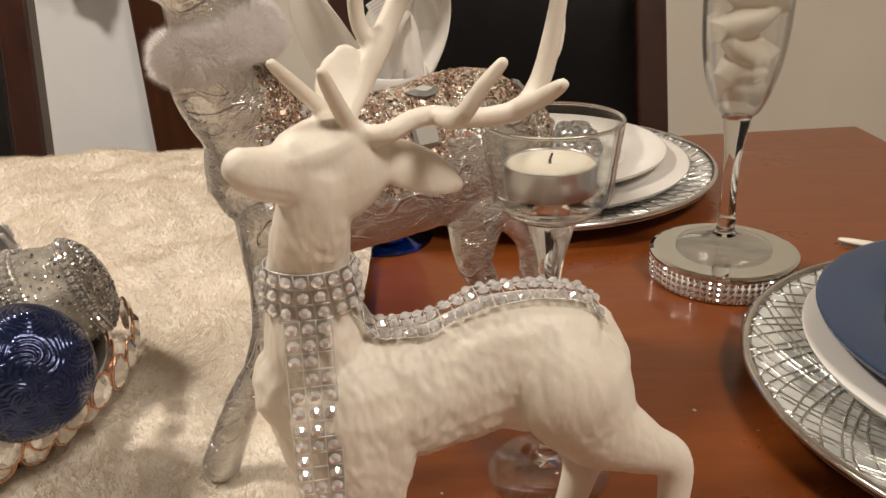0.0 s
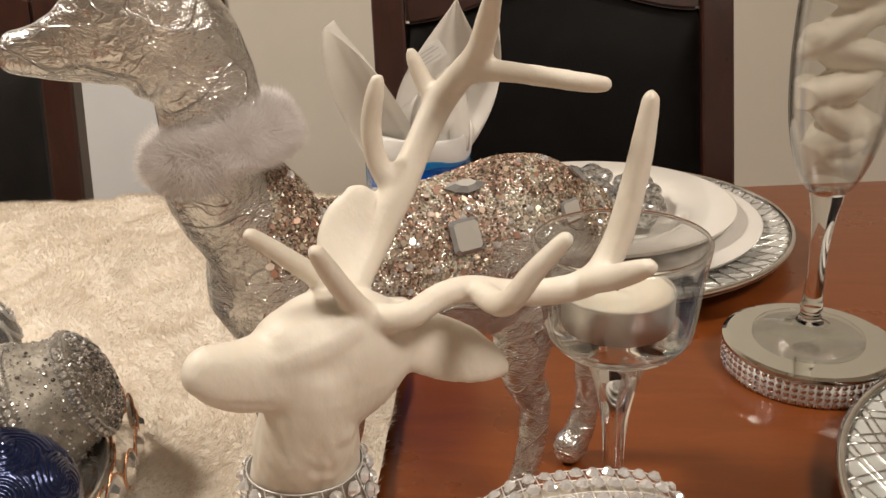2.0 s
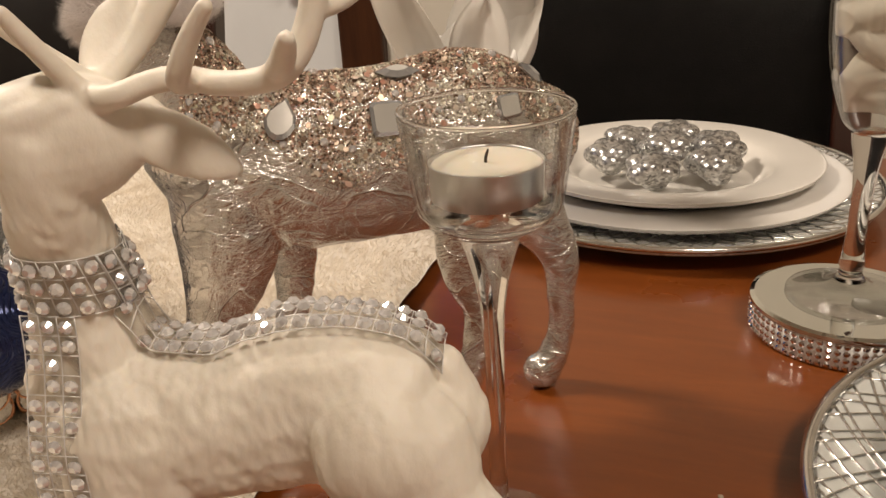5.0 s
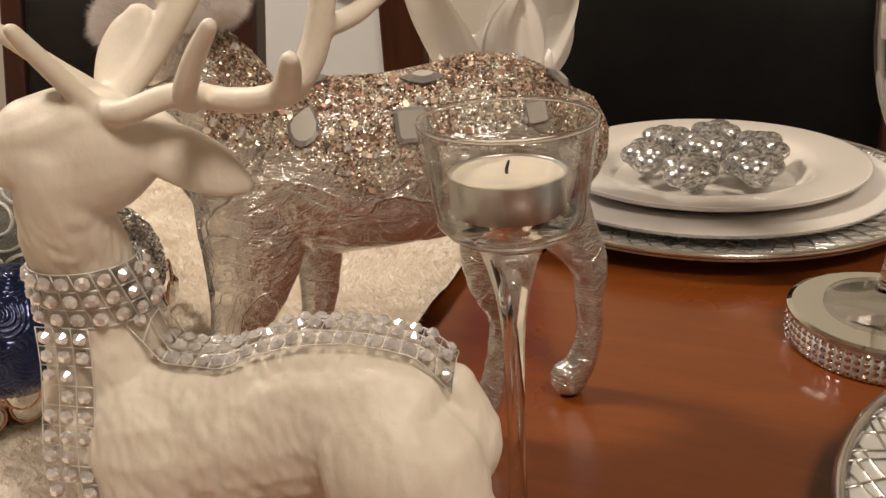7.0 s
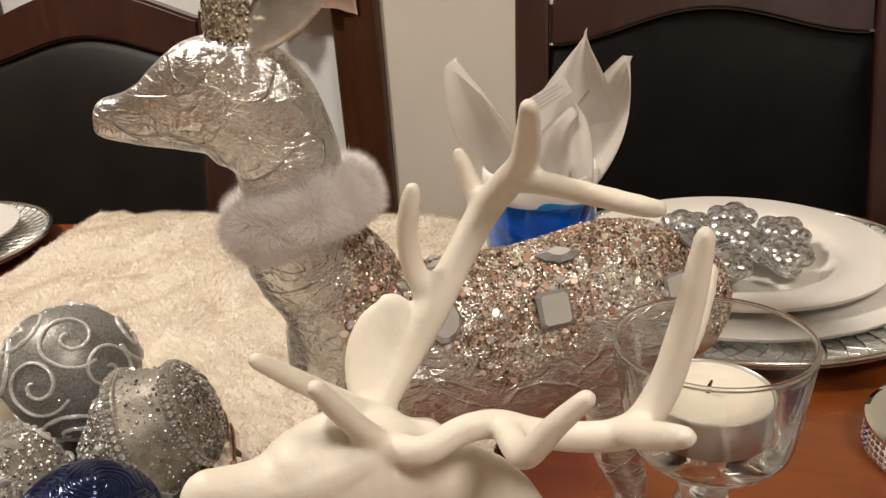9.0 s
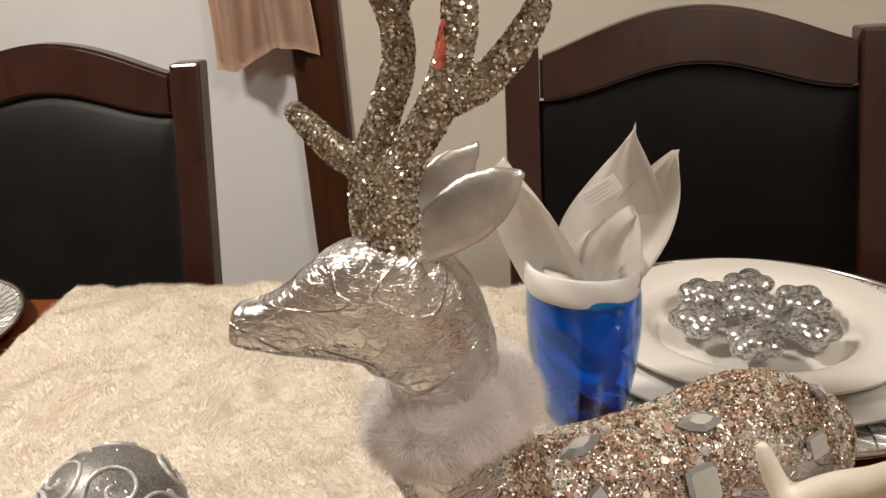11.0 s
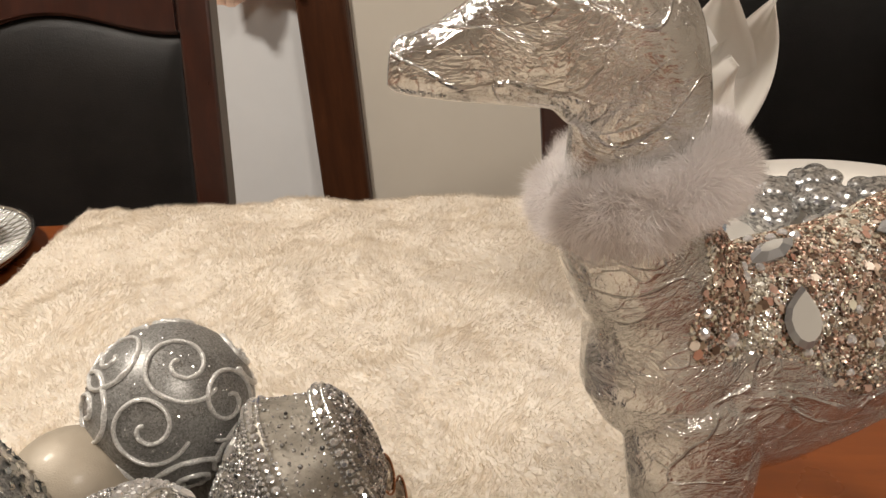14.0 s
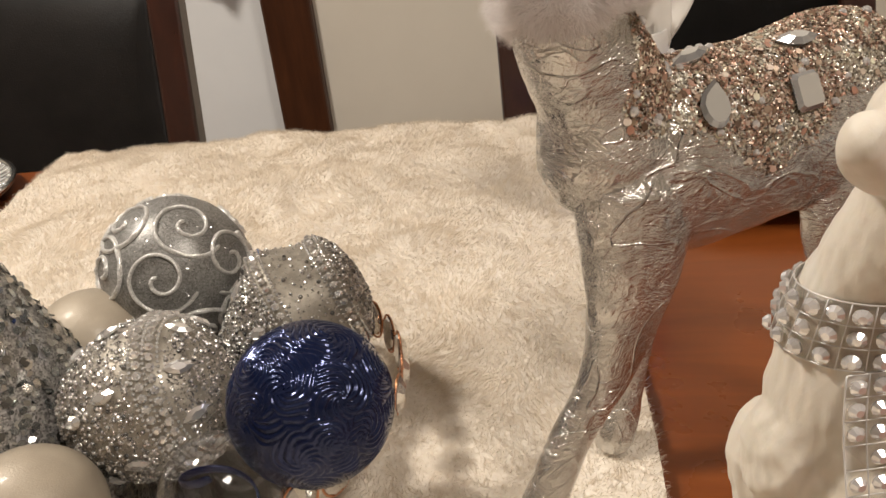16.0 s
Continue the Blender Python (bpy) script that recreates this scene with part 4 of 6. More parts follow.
def ribbon(label, rows, lift=0.0012, bare=0.0):
    """A stone-set ribbon: rows of places across it, with normals; rows[i][j] = (place, normal)."""
    first = rows[0][0][0]
    rb = thing("rhinestone_ribbon", first, label, "ribbon", "ribbons of the white deer")
    wire = bmesh.new()
    n_r, n_c = len(rows), len(rows[0])

    def node(i, k):
        """A crossing of the lattice, half a step off the stones."""
        i0, i1 = min(max(i - 1, 0), n_r - 1), min(i, n_r - 1)
        k0, k1 = min(max(k - 1, 0), n_c - 1), min(k, n_c - 1)
        p = (rows[i0][k0][0] + rows[i0][k1][0] + rows[i1][k0][0] + rows[i1][k1][0]) / 4
        if k0 == k1:
            p = p + (rows[i1][k0][0] - rows[i1][1][0]) * 0.5
        if i0 == i1:
            p = p + (rows[i0][k0][0] - rows[i0 + (1 if i == 0 else -1)][k0][0]) * 0.5
        return p + rows[i1][k1][1] * lift * 0.5

    grid_p = [[node(i, k) for k in range(n_c + 1)] for i in range(n_r + 1)]
    for k in range(n_c + 1):
        tube(wire, [(*grid_p[i][k], 0.00016) for i in range(n_r + 1)], (0.1, 0.2, 1), n_r * 2 + 1, 6, False)
    for i in range(n_r + 1):
        tube(wire, [(*grid_p[i][k], 0.00015) for k in range(n_c + 1)], (0.2, 0.1, 1), n_c + 1, 6, False)
    part("mesh_band", wire, M_RIBBON, rb, "silver wire lattice")
    sheet = bmesh.new()
    net = [[sheet.verts.new(q) for q in line] for line in grid_p]
    for one, two in zip(net, net[1:]):
        for k in range(n_c):
            sheet.faces.new((one[k], one[k + 1], two[k + 1], two[k]))
    bmesh.ops.solidify(sheet, geom=sheet.faces[:], thickness=0.0002)
    part("backing", sheet, M_NET, rb, "clear grey plastic net")
    for i in range(len(rows)):
        for p, n in rows[i]:
            if RNG.uniform() < bare:
                continue
            ob = new("rhinestone", ROUND)
            ob.parent = rb
            along = rows[min(i + 1, len(rows) - 1)][0][0] - rows[max(i - 1, 0)][0][0]
            m = stand(n, along) @ Matrix.Rotation(RNG.uniform(-0.3, 0.3), 4, "Z")
            ob.matrix_basis = Matrix.Translation(p + n * lift * 0.5 - base_of(rb)) @ m
    return rb


PITCH = 0.0046
# collar round the neck: three rings
axis_low, axis_high = V(d1(-0.0425, -0.0015, 0.8735, 0)[:3]), V(d1(-0.0435, -0.0050, 0.8835, 0)[:3])
rows = []
ring_n = 17
for i in range(ring_n + 1):
    a = 2 * math.pi * i / ring_n
    row = []
    for k in range(3):
        c = axis_low.lerp(axis_high, k / 2) + V((0, 0, 0.0008))
        way = V((math.cos(a), math.sin(a), 0.0))
        hit, n = skin_hit(c + way * 0.04, -way, white_mesh, deer_at)
        hit, n = (hit, n) if hit is not None else (c + way * 0.013, way)
        flat = c + way * min(0.0152, max(0.0118 - 0.0005 * k, (hit - c).length + 0.0006))
        row.append((flat, way))
    rows.append(row)
ribbon("silver rhinestone ribbon wound as a collar round the white deer's neck", rows)
# breast strap, hanging from the collar to the table
rows = []
for i in range(29):
    z = 0.8695 - i * 0.0050
    row = []
    for k in range(3):
        a = -0.0492 + k * PITCH
        o = V(d1(a, -0.06, z, 0)[:3])
        hit, n = skin_hit(o, V((*(L1), 0)), white_mesh, deer_at)
        depth = (hit - o).dot(V((*L1, 0))) if hit is not None and z > 0.82 else 0.0405
        row.append((a, z, depth))
    rows.append(row)
depth_line = np.array([min(c[2] for c in r) for r in rows])
kernel = np.ones(5) / 5
depth_line = np.convolve(np.pad(depth_line, 2, mode="edge"), kernel, "valid")
rows = [[(V(d1(a, -0.06 + min(dl, 0.06) - 0.0006, z, 0)[:3]), V((-L1[0], -L1[1], 0.0))) for a, z, _ in r] for r, dl in zip(rows, depth_line) if r[0][1] > 0.7340]
ribbon("silver rhinestone ribbon hanging down the white deer's breast", rows, 0.0012, 0.10)
# along the back
rows = []
back_n = 20
for i in range(back_n):
    f = i / (back_n - 1)
    a = -0.0300 + f * (0.0465 + 0.0300)
    row = []
    for k in range(3):
        l = -0.0058 + k * PITCH * 1.0
        o = V(d1(a, l, 0.93, 0)[:3])
        o.z = 0.895
        hit, n = skin_hit(o, V((0, 0, -1)), white_mesh, deer_at)
        row.append((hit + V((0, 0, 0.0026)), n))
    rows.append(row)
ribbon("silver rhinestone ribbon laid along the white deer's back", rows)

# ---- silver deer ----
D2, A2, L2 = np.array([-0.0064, 0.3778]), np.array([0.84, 0.545]), np.array([-0.545, 0.84])


def d2(a, l, z, rs, rb=None):
    p = D2 + a * A2 + l * L2
    return (p[0], p[1], z, rs, rb if rb is not None else rs)


side2 = (*L2, 0)
bm = bmesh.new()
tube(bm, [d2(-0.045, -0.017, 0.887, 0.0195, 0.025), d2(-0.033, -0.016, 0.883, 0.0240, 0.033), d2(-0.016, -0.016, 0.879, 0.0262, 0.0365), d2(0.006, -0.016, 0.8795, 0.0260, 0.0365), d2(0.033, -0.016, 0.882, 0.0252, 0.0365), d2(0.058, -0.016, 0.885, 0.0256, 0.0385), d2(0.078, -0.016, 0.885, 0.0238, 0.035), d2(0.092, -0.016, 0.884, 0.017, 0.0255)], side2, 34, 24)
tube(bm, [d2(-0.043, -0.017, 0.886, 0.0215, 0.0265), d2(-0.048, -0.018, 0.908, 0.0196, 0.0228), (-0.0465, 0.3255, 0.928, 0.0172, 0.0195)] + placed(M2_BACK, [(-0.0345, 0.3490, 0.9600, 0.0158, 0.0174), (-0.0325, 0.3435, 0.9780, 0.0150, 0.0170), (-0.0325, 0.3395, 0.9950, 0.0130, 0.0150), (-0.0345, 0.3380, 1.0040, 0.0115, 0.0130)]), side2, 34, 22)
head_rows = [(-0.0884, 0.9966, 0.0046, 0.0040), (-0.0868, 0.9964, 0.0060, 0.0060), (-0.0780, 0.9962, 0.0072, 0.0080), (-0.0690, 0.9972, 0.0086, 0.0112), (-0.0610, 0.9992, 0.0104, 0.0146), (-0.0520, 1.0010, 0.0124, 0.0184), (-0.0430, 1.0000, 0.0132, 0.0206), (-0.0350, 0.9985, 0.0122, 0.0180), (-0.0290, 0.9985, 0.0090, 0.0110)]
tube(bm, placed(M2_BACK, [(x, 0.3256 + (x + 0.088) * 0.19, z, a, b) for x, z, a, b in head_rows]), (-0.19, 0.98, 0.12), 44, 32, False, 0.72)
tube(bm, placed(M2_BACK, [(-0.0480, 0.3335, 0.9880, 0.0085, 0.0070), (-0.0400, 0.3355, 0.9825, 0.0090, 0.0080), (-0.0330, 0.3385, 0.9760, 0.0095, 0.0080)]), (0.1, 1, 0), 14, 16)
# fore legs
tube(bm, planted([d2(-0.039, -0.025, 0.873, 0.0160, 0.0225), d2(-0.0395, -0.027, 0.848, 0.0140, 0.0205), d2(-0.0450, -0.028, 0.824, 0.0104, 0.0142), d2(-0.054, -0.028, 0.803, 0.0080, 0.0095), d2(-0.0670, -0.027, 0.786, 0.0072, 0.0080), d2(-0.079, -0.026, 0.7625, 0.0082, 0.0090)], M2, 0.757), side2)
tube(bm, planted([d2(-0.018, -0.004, 0.864, 0.0132, 0.0180), d2(-0.013, -0.003, 0.836, 0.0088, 0.0112), d2(-0.014, -0.003, 0.812, 0.0068, 0.0078), d2(-0.020, -0.004, 0.792, 0.0066, 0.0074), d2(-0.029, -0.005, 0.7625, 0.0082, 0.0090)], M2, 0.757), side2)
# hind legs
tube(bm, planted([d2(0.083, -0.008, 0.870, 0.0135, 0.0240), d2(0.098, -0.006, 0.847, 0.0102, 0.0158), d2(0.1135, -0.004, 0.8235, 0.0078, 0.0098), d2(0.1155, -0.003, 0.803, 0.0062, 0.0072), d2(0.1175, -0.002, 0.783, 0.0060, 0.0068), d2(0.1135, -0.001, 0.765, 0.0075, 0.0080), d2(0.1085, -0.001, 0.7575, 0.0085, 0.0105)], M2, 0.7505), side2)
tube(bm, planted([d2(0.066, -0.024, 0.868, 0.0140, 0.0240), d2(0.060, -0.027, 0.845, 0.0108, 0.0155), d2(0.0600, -0.028, 0.826, 0.0080, 0.0098), d2(0.0665, -0.028, 0.810, 0.0064, 0.0078), d2(0.0640, -0.028, 0.785, 0.0060, 0.0066), d2(0.0580, -0.028, 0.765, 0.0068, 0.0074), d2(0.0540, -0.028, 0.7575, 0.0082, 0.0098)], M2, 0.7505), side2)
tube(bm, [d2(0.097, -0.012, 0.894, 0.006, 0.008), d2(0.110, -0.008, 0.888, 0.007, 0.007), d2(0.115, -0.006, 0.876, 0.004, 0.004)], side2, 12, 14)
# ears
EAR_NEAR = placed(M2_BACK, [(-0.0345, 0.3330, 1.0170, 0.0048, 0.0034), (-0.0265, 0.3340, 1.0232, 0.0078, 0.0028), (-0.0175, 0.3350, 1.0295, 0.0086, 0.0022), (-0.0095, 0.3358, 1.0348, 0.0056, 0.0017), (-0.0056, 0.3362, 1.0374, 0.0016, 0.0011)])
EAR_FAR = placed(M2_BACK, [(-0.0400, 0.3470, 1.0170, 0.0045, 0.0034), (-0.0345, 0.3505, 1.0250, 0.0072, 0.0026), (-0.0275, 0.3555, 1.0330, 0.0068, 0.0021), (-0.0212, 0.3595, 1.0395, 0.0018, 0.0012)])
tube(bm, EAR_NEAR, (-0.45, 0.25, 0.85))
tube(bm, EAR_FAR, (0.7, 0.3, -0.5))
me = fuse(bm, 0.0010, 5)
co, no = arrays(me)
fold = np.array([abs(noise.noise(Vector((p[0] * 70, p[1] * 70, p[2] * 55)))) + 0.6 * abs(noise.noise(Vector((p[0] * 160 + 7, p[1] * 160, p[2] * 120)))) for p in co])
co = co + no * ((0.32 - fold) * np.where(co[:, 2] > 0.95, 0.0004, 0.0008))[:, None]
silver_at = Vector((-0.0064, 0.3778, 0.75))
me.vertices.foreach_set("co", (co - np.array(silver_at)).astype(np.float32).ravel())
me.update()
silver_mesh = me
# the ears' foil lies smooth
mids = np.empty(len(me.polygons) * 3, np.float32)
me.polygons.foreach_get("center", mids)
mids = mids.reshape(-1, 3) + np.array(silver_at)
def along_ear(rows):
    line = spline([r[:3] for r in rows[1:]], 20)
    return np.min(np.linalg.norm(mids[:, None, :] - line[None], axis=2), axis=1) < 0.0088


near_ear, far_ear = along_ear(EAR_NEAR), along_ear(EAR_FAR)
me.polygons.foreach_set("material_index", np.where(near_ear | far_ear, 2, 0).astype(np.int32))

# antlers, glued in and covered with chips
bm = bmesh.new()
s3 = (0.1, 1, 0.1)
for rows, n in (
        ([(-0.0385, 0.3325, 1.0120, 0.0072, 0.0088), (-0.0400, 0.3325, 1.0240, 0.0074, 0.0084), (-0.0385, 0.3320, 1.0350, 0.0066, 0.0070), (-0.0330, 0.3315, 1.0450, 0.0056), (-0.0265, 0.3315, 1.0545, 0.0053), (-0.0215, 0.3320, 1.0655, 0.0051), (-0.0185, 0.3330, 1.0770, 0.0048), (-0.0200, 0.3340, 1.0900, 0.0045), (-0.0270, 0.3340, 1.1040, 0.0041), (-0.0320, 0.3330, 1.1190, 0.0034)], 44),
        ([(-0.0245, 0.3315, 1.0570, 0.0047), (-0.0145, 0.3325, 1.0610, 0.0046), (-0.0060, 0.3335, 1.0690, 0.0045), (0.0000, 0.3345, 1.0780, 0.0036)], 20),
        ([(-0.0205, 0.3340, 1.0920, 0.0040), (-0.0130, 0.3350, 1.1000, 0.0036), (-0.0080, 0.3360, 1.1100, 0.0028)], 16),
        ([(-0.0480, 0.3430, 1.0150, 0.0068, 0.0080), (-0.0505, 0.3460, 1.0250, 0.0064, 0.0070), (-0.0505, 0.3485, 1.0370, 0.0056), (-0.0450, 0.3490, 1.0505, 0.0052), (-0.0395, 0.3490, 1.0640, 0.0049), (-0.0400, 0.3500, 1.0770, 0.0046), (-0.0460, 0.3500, 1.0910, 0.0041), (-0.0520, 0.3500, 1.1070, 0.0033)], 40),
        ([(-0.0510, 0.3480, 1.0365, 0.0052), (-0.0580, 0.3480, 1.0400, 0.0048), (-0.0640, 0.3480, 1.0455, 0.0044), (-0.0705, 0.3480, 1.0525, 0.0034)], 20),
        ([(-0.0402, 0.3500, 1.0790, 0.0040), (-0.0330, 0.3510, 1.0880, 0.0034), (-0.0290, 0.3520, 1.0970, 0.0026)], 16)):
    tube(bm, placed(M2_BACK, [(*r[:3], *(q * 0.87 for q in r[3:])) for r in rows]), s3, n, 16)
antlers = fuse(bm, 0.0010, 3)
chips_p, chips_n = scatter(antlers, 21000)
bmx = bmesh.new()
bmx.from_mesh(silver_mesh)
bmx.faces.ensure_lookup_table()
first_new = len(bmx.faces)
antlers.transform(Matrix.Translation(-silver_at))
bmx.from_mesh(antlers)
bmx.faces.ensure_lookup_table()
for face in bmx.faces[first_new:]:
    face.material_index = 1
bmx.to_mesh(silver_mesh)
bmx.free()
silver_deer = mesh_part("deer_figurine", silver_mesh, [M_FOIL, M_GLUE2, M_FOILSMOOTH], None, "", True, silver_at)
tagged(silver_deer, "silver foil-wrapped deer figurine with glitter antlers, standing half on fur", "figurine", "deer figurines")
bald = np.linalg.norm((chips_p - np.array(M2_BACK @ V((-0.0228, 0.3275, 1.0730)))) / np.array([0.0018, 0.004, 0.0070]), axis=1) < 1
v, f = flakes(chips_p[bald], chips_n[bald], 0.0011, 0.15, 6)
tagged(mesh_part("worn_patch", raw_mesh("worn_patch", v, f, (-0.036, 0.302, 1.03)), M_ORANGE, None, "", False, (-0.036, 0.302, 1.03)), "bare red patch where glitter has worn off the antler", "worn patch", "", "stuff")
chips_p, chips_n = chips_p[~bald], chips_n[~bald]
v, f = flakes(chips_p, chips_n, 0.00060, 0.60)
tagged(mesh_part("antler_glitter", raw_mesh("antler_glitter", v, f, (-0.05, 0.31, 0.985)), M_CHIPS2, None, "", False, (-0.05, 0.31, 0.985)), "gold and silver glitter chips coating the silver deer's antlers", "glitter", "", "stuff")

# glitter saddle over the back
def saddle(mid, nor):
    p = mid[:, :2] + np.array(silver_at)[:2] - D2
    a, z = p @ A2, mid[:, 2] + silver_at.z
    wave = np.array([noise.noise(Vector((x * 45, y * 45, 1.0))) for x, y in zip(a, z)])
    low = 0.888 - 0.010 * np.cos((a - 0.01) * 60) + 0.012 * wave + 0.25 * np.maximum(0, a - 0.085)
    front = a > -0.052 + 0.006 * wave + np.maximum(0, 0.905 - z) * 0.35
    on = (z > low) & front & (z < 0.9345) & (a > -0.055)
    return on.astype(float) * (0.25 + 0.75 * np.clip((z - low) / 0.008, 0, 1))


p, n = scatter(silver_mesh, 46000, saddle)
pale = np.array([noise.noise(Vector(q * 55)) + 0.5 * noise.noise(Vector(q * 160)) for q in p.astype(float)]) + RNG.normal(0, 0.15, len(p)) > 0.22
for name, mask, mat, label in (("saddle_glitter", ~pale, M_CHIPS, "champagne and rose glitter chips coating the silver deer's back"), ("saddle_glitter", pale, M_CHIPS3, "pale silver and cream glitter chips coating the silver deer's back")):
    v, f = flakes(p[mask] + np.array(silver_at), n[mask], 0.00062, 0.75)
    tagged(mesh_part(name, raw_mesh(name, v, f, silver_at), mat, None, "", False, silver_at), label, "glitter", "", "stuff")
p, n = scatter(silver_mesh, 46, saddle)
v, f = studs(p + np.array(silver_at), n, 0.0017, 10)
tagged(mesh_part("saddle_beads", raw_mesh("saddle_beads", v, f, silver_at), M_STONE, None, "", False, silver_at), "small clear stones strewn in the glitter on the deer's back", "glitter", "", "stuff")
p, n = scatter(silver_mesh, 520, saddle)
v, f = flakes(p + np.array(silver_at), n, 0.0014, 0.25, 6)
tagged(mesh_part("saddle_sequins", raw_mesh("saddle_sequins", v, f, silver_at), M_CHIPS, None, "", False, silver_at), "larger rose and silver chips scattered over the deer's back", "glitter", "", "stuff")


# large stones set into the saddle
def drop_outline(n, w, h):
    pts = []
    for a in np.linspace(0, 2 * math.pi, n, endpoint=False):
        x, y = math.sin(a), -math.cos(a)
        squeeze = 1.0 if y < 0 else (1 - y) ** 0.55
        pts.append((x * w * squeeze, y * h))
    return pts


def leaf_outline(w, h):
    return [(-h, 0), (-h * 0.6, -w * 0.65), (0, -w), (h * 0.6, -w * 0.65), (h, 0), (h * 0.6, w * 0.65), (0, w), (-h * 0.6, w * 0.65)]


square = [(s * 0.0068, t * 0.0068) for s, t in ((-1, -0.8), (-0.8, -1), (0.8, -1), (1, -0.8), (1, 0.8), (0.8, 1), (-0.8, 1), (-1, 0.8))]
DROP = gem_mesh("drop_stone", drop_outline(14, 0.0062, 0.0088), 0.0024, 0.80, 0.4)
SQUARE = gem_mesh("square_stone", square, 0.0024, 0.80, 0.4)
LEAF = gem_mesh("leaf_stone", leaf_outline(0.0042, 0.0090), 0.0028, 0.5, 0.4)
# sides take the painted refraction tone, only the flat table the lighter glass
for g in (DROP, SQUARE, LEAF):
    g.materials.append(M_BEVEL)
    g.materials.append(M_BIGSTONE)
    g.polygons[len(g.polygons) - 1].material_index = 1


def set_stone(mesh, near, along, label, spin=0.0, sink=0.0003, size=1.0):
    o = V(near)
    c = V((*(D2 + A2 * ((np.array(near[:2]) - D2) @ A2) - L2 * 0.016), 0.886))
    hit, n = skin_hit(o + (o - c).normalized() * 0.05, (c - o).normalized(), silver_mesh, silver_at)
    ob = new("glass_stone", mesh)
    ob.matrix_basis = Matrix.Translation(hit + n * sink) @ stand(n, along) @ Matrix.Rotation(radians(spin), 4, "Z") @ Matrix.Scale(size, 4)
    return tagged(ob, label, "stone", "stones on the silver deer")


set_stone(DROP, (0.003, 0.334, 0.9045), (0.84, 0.545, 0.0), "grey drop-cut glass stone on the silver deer's flank", -18)
set_stone(SQUARE, (0.040, 0.3515, 0.9055), (0.84, 0.545, 0), "grey square-cut glass stone on the silver deer's flank", 4)
set_stone(LEAF, (-0.0055, 0.3515, 0.917), (0.84, 0.545, 0), "grey leaf-cut glass stone on the silver deer's back", 10)
set_stone(LEAF, (0.0345, 0.3720, 0.918), (0.84, 0.545, 0), "grey leaf-cut glass stone on the silver deer's back", -6)
set_stone(LEAF, (0.0800, 0.4050, 0.918), (0.84, 0.545, 0), "grey leaf-cut glass stone on the silver deer's rump", 8)
set_stone(SQUARE, (0.0780, 0.3840, 0.905), (0.84, 0.545, 0), "grey square-cut glass stone on the silver deer's rump", 10, 0.0, 0.72)

# fur collar of the silver deer
cc, tilt_axis = V((-0.0448, 0.3248, 0.9425)), V((-0.30, -0.10, 1.0)).normalized()
t_m = Matrix.Translation(cc) @ stand(tilt_axis, (1, 0, 0))
bm = bmesh.new()
rings = []
for i in range(40):
    a = 2 * math.pi * i / 40
    rings.append([])
    for j in range(16):
        b = 2 * math.pi * j / 16
        r = 0.0192 + 0.0060 * math.cos(b)
        rings[-1].append(bm.verts.new(t_m @ V((r * math.cos(a), r * math.sin(a), 0.0080 * math.sin(b)))))
for i in range(40):
    for j in range(16):
        bm.faces.new((rings[i][j], rings[(i + 1) % 40][j], rings[(i + 1) % 40][(j + 1) % 16], rings[i][(j + 1) % 16]))
bmesh.ops.recalc_face_normals(bm, faces=bm.faces)
collar = thing("fur_collar", cc - V((0, 0, 0.016)), "fluffy white fur collar round the silver deer's neck", "collar")
band = part("band", bm, M_COLLAR, collar)
p, n = scatter(band.data, 30000, lambda mid, nor: (np.linalg.norm((mid + np.array(base_of(collar)) - np.array(cc))[:, :2], axis=1) > 0.0165).astype(float))
lean_noise = np.array([[noise.noise(Vector(q * 130)), noise.noise(Vector(q * 130 + 5)), noise.noise(Vector(q * 130 + 9))] for q in p.astype(float)])
v, f = hairs(p, n, lean_noise * 1.3 + np.array([0, 0, -0.1]), 0.0050, 0.00016, 0.42)
tagged(mesh_part("fur", raw_mesh("fur", v, f), M_COLLAR, collar), "", "", "", "stuff")

# both figurines, with what they wear, set down in their places
for ob in list(scene.objects):
    if ob.parent is None and ob.type in ("MESH", "EMPTY"):
        kind = ob.name.split(".")[0]
        if kind == "rhinestone_ribbon" or ob == white_deer:
            ob.matrix_basis = M1 @ ob.matrix_basis
        elif kind in ("antler_glitter", "worn_patch", "saddle_glitter", "saddle_sequins", "saddle_beads", "glass_stone", "fur_collar") or ob == silver_deer:
            ob.matrix_basis = M2 @ ob.matrix_basis

# ---- candle holder and tea light ----
HX, HY = 0.1036, 0.3375
holder = thing("candle_holder", (HX, HY, 0.75), "clear glass tea light holder with a tall stem, on the table", "candle holder")
bm = bmesh.new()
outer = smooth_profile([(0.0232, 0.8925), (0.0247, 0.8942), (0.0257, 0.8990), (0.0268, 0.9080), (0.0281, 0.9180), (0.0292, 0.9258)], 24)
inner = [(r - 0.0013, z) for r, z in outer[::-1]]
lathe(bm, outer + [(0.0288, 0.9268), (0.0282, 0.9266)] + inner, (HX, HY), 72, True)
part("bowl", bm, M_GLASS, holder)


def lip(bm, centre, r, z, thick):
    """A rounded glass edge."""
    lathe(bm, [(r + thick * math.cos(a), z + thick * math.sin(a)) for a in np.linspace(0, 2 * math.pi, 8, endpoint=False)], centre, 72, True)


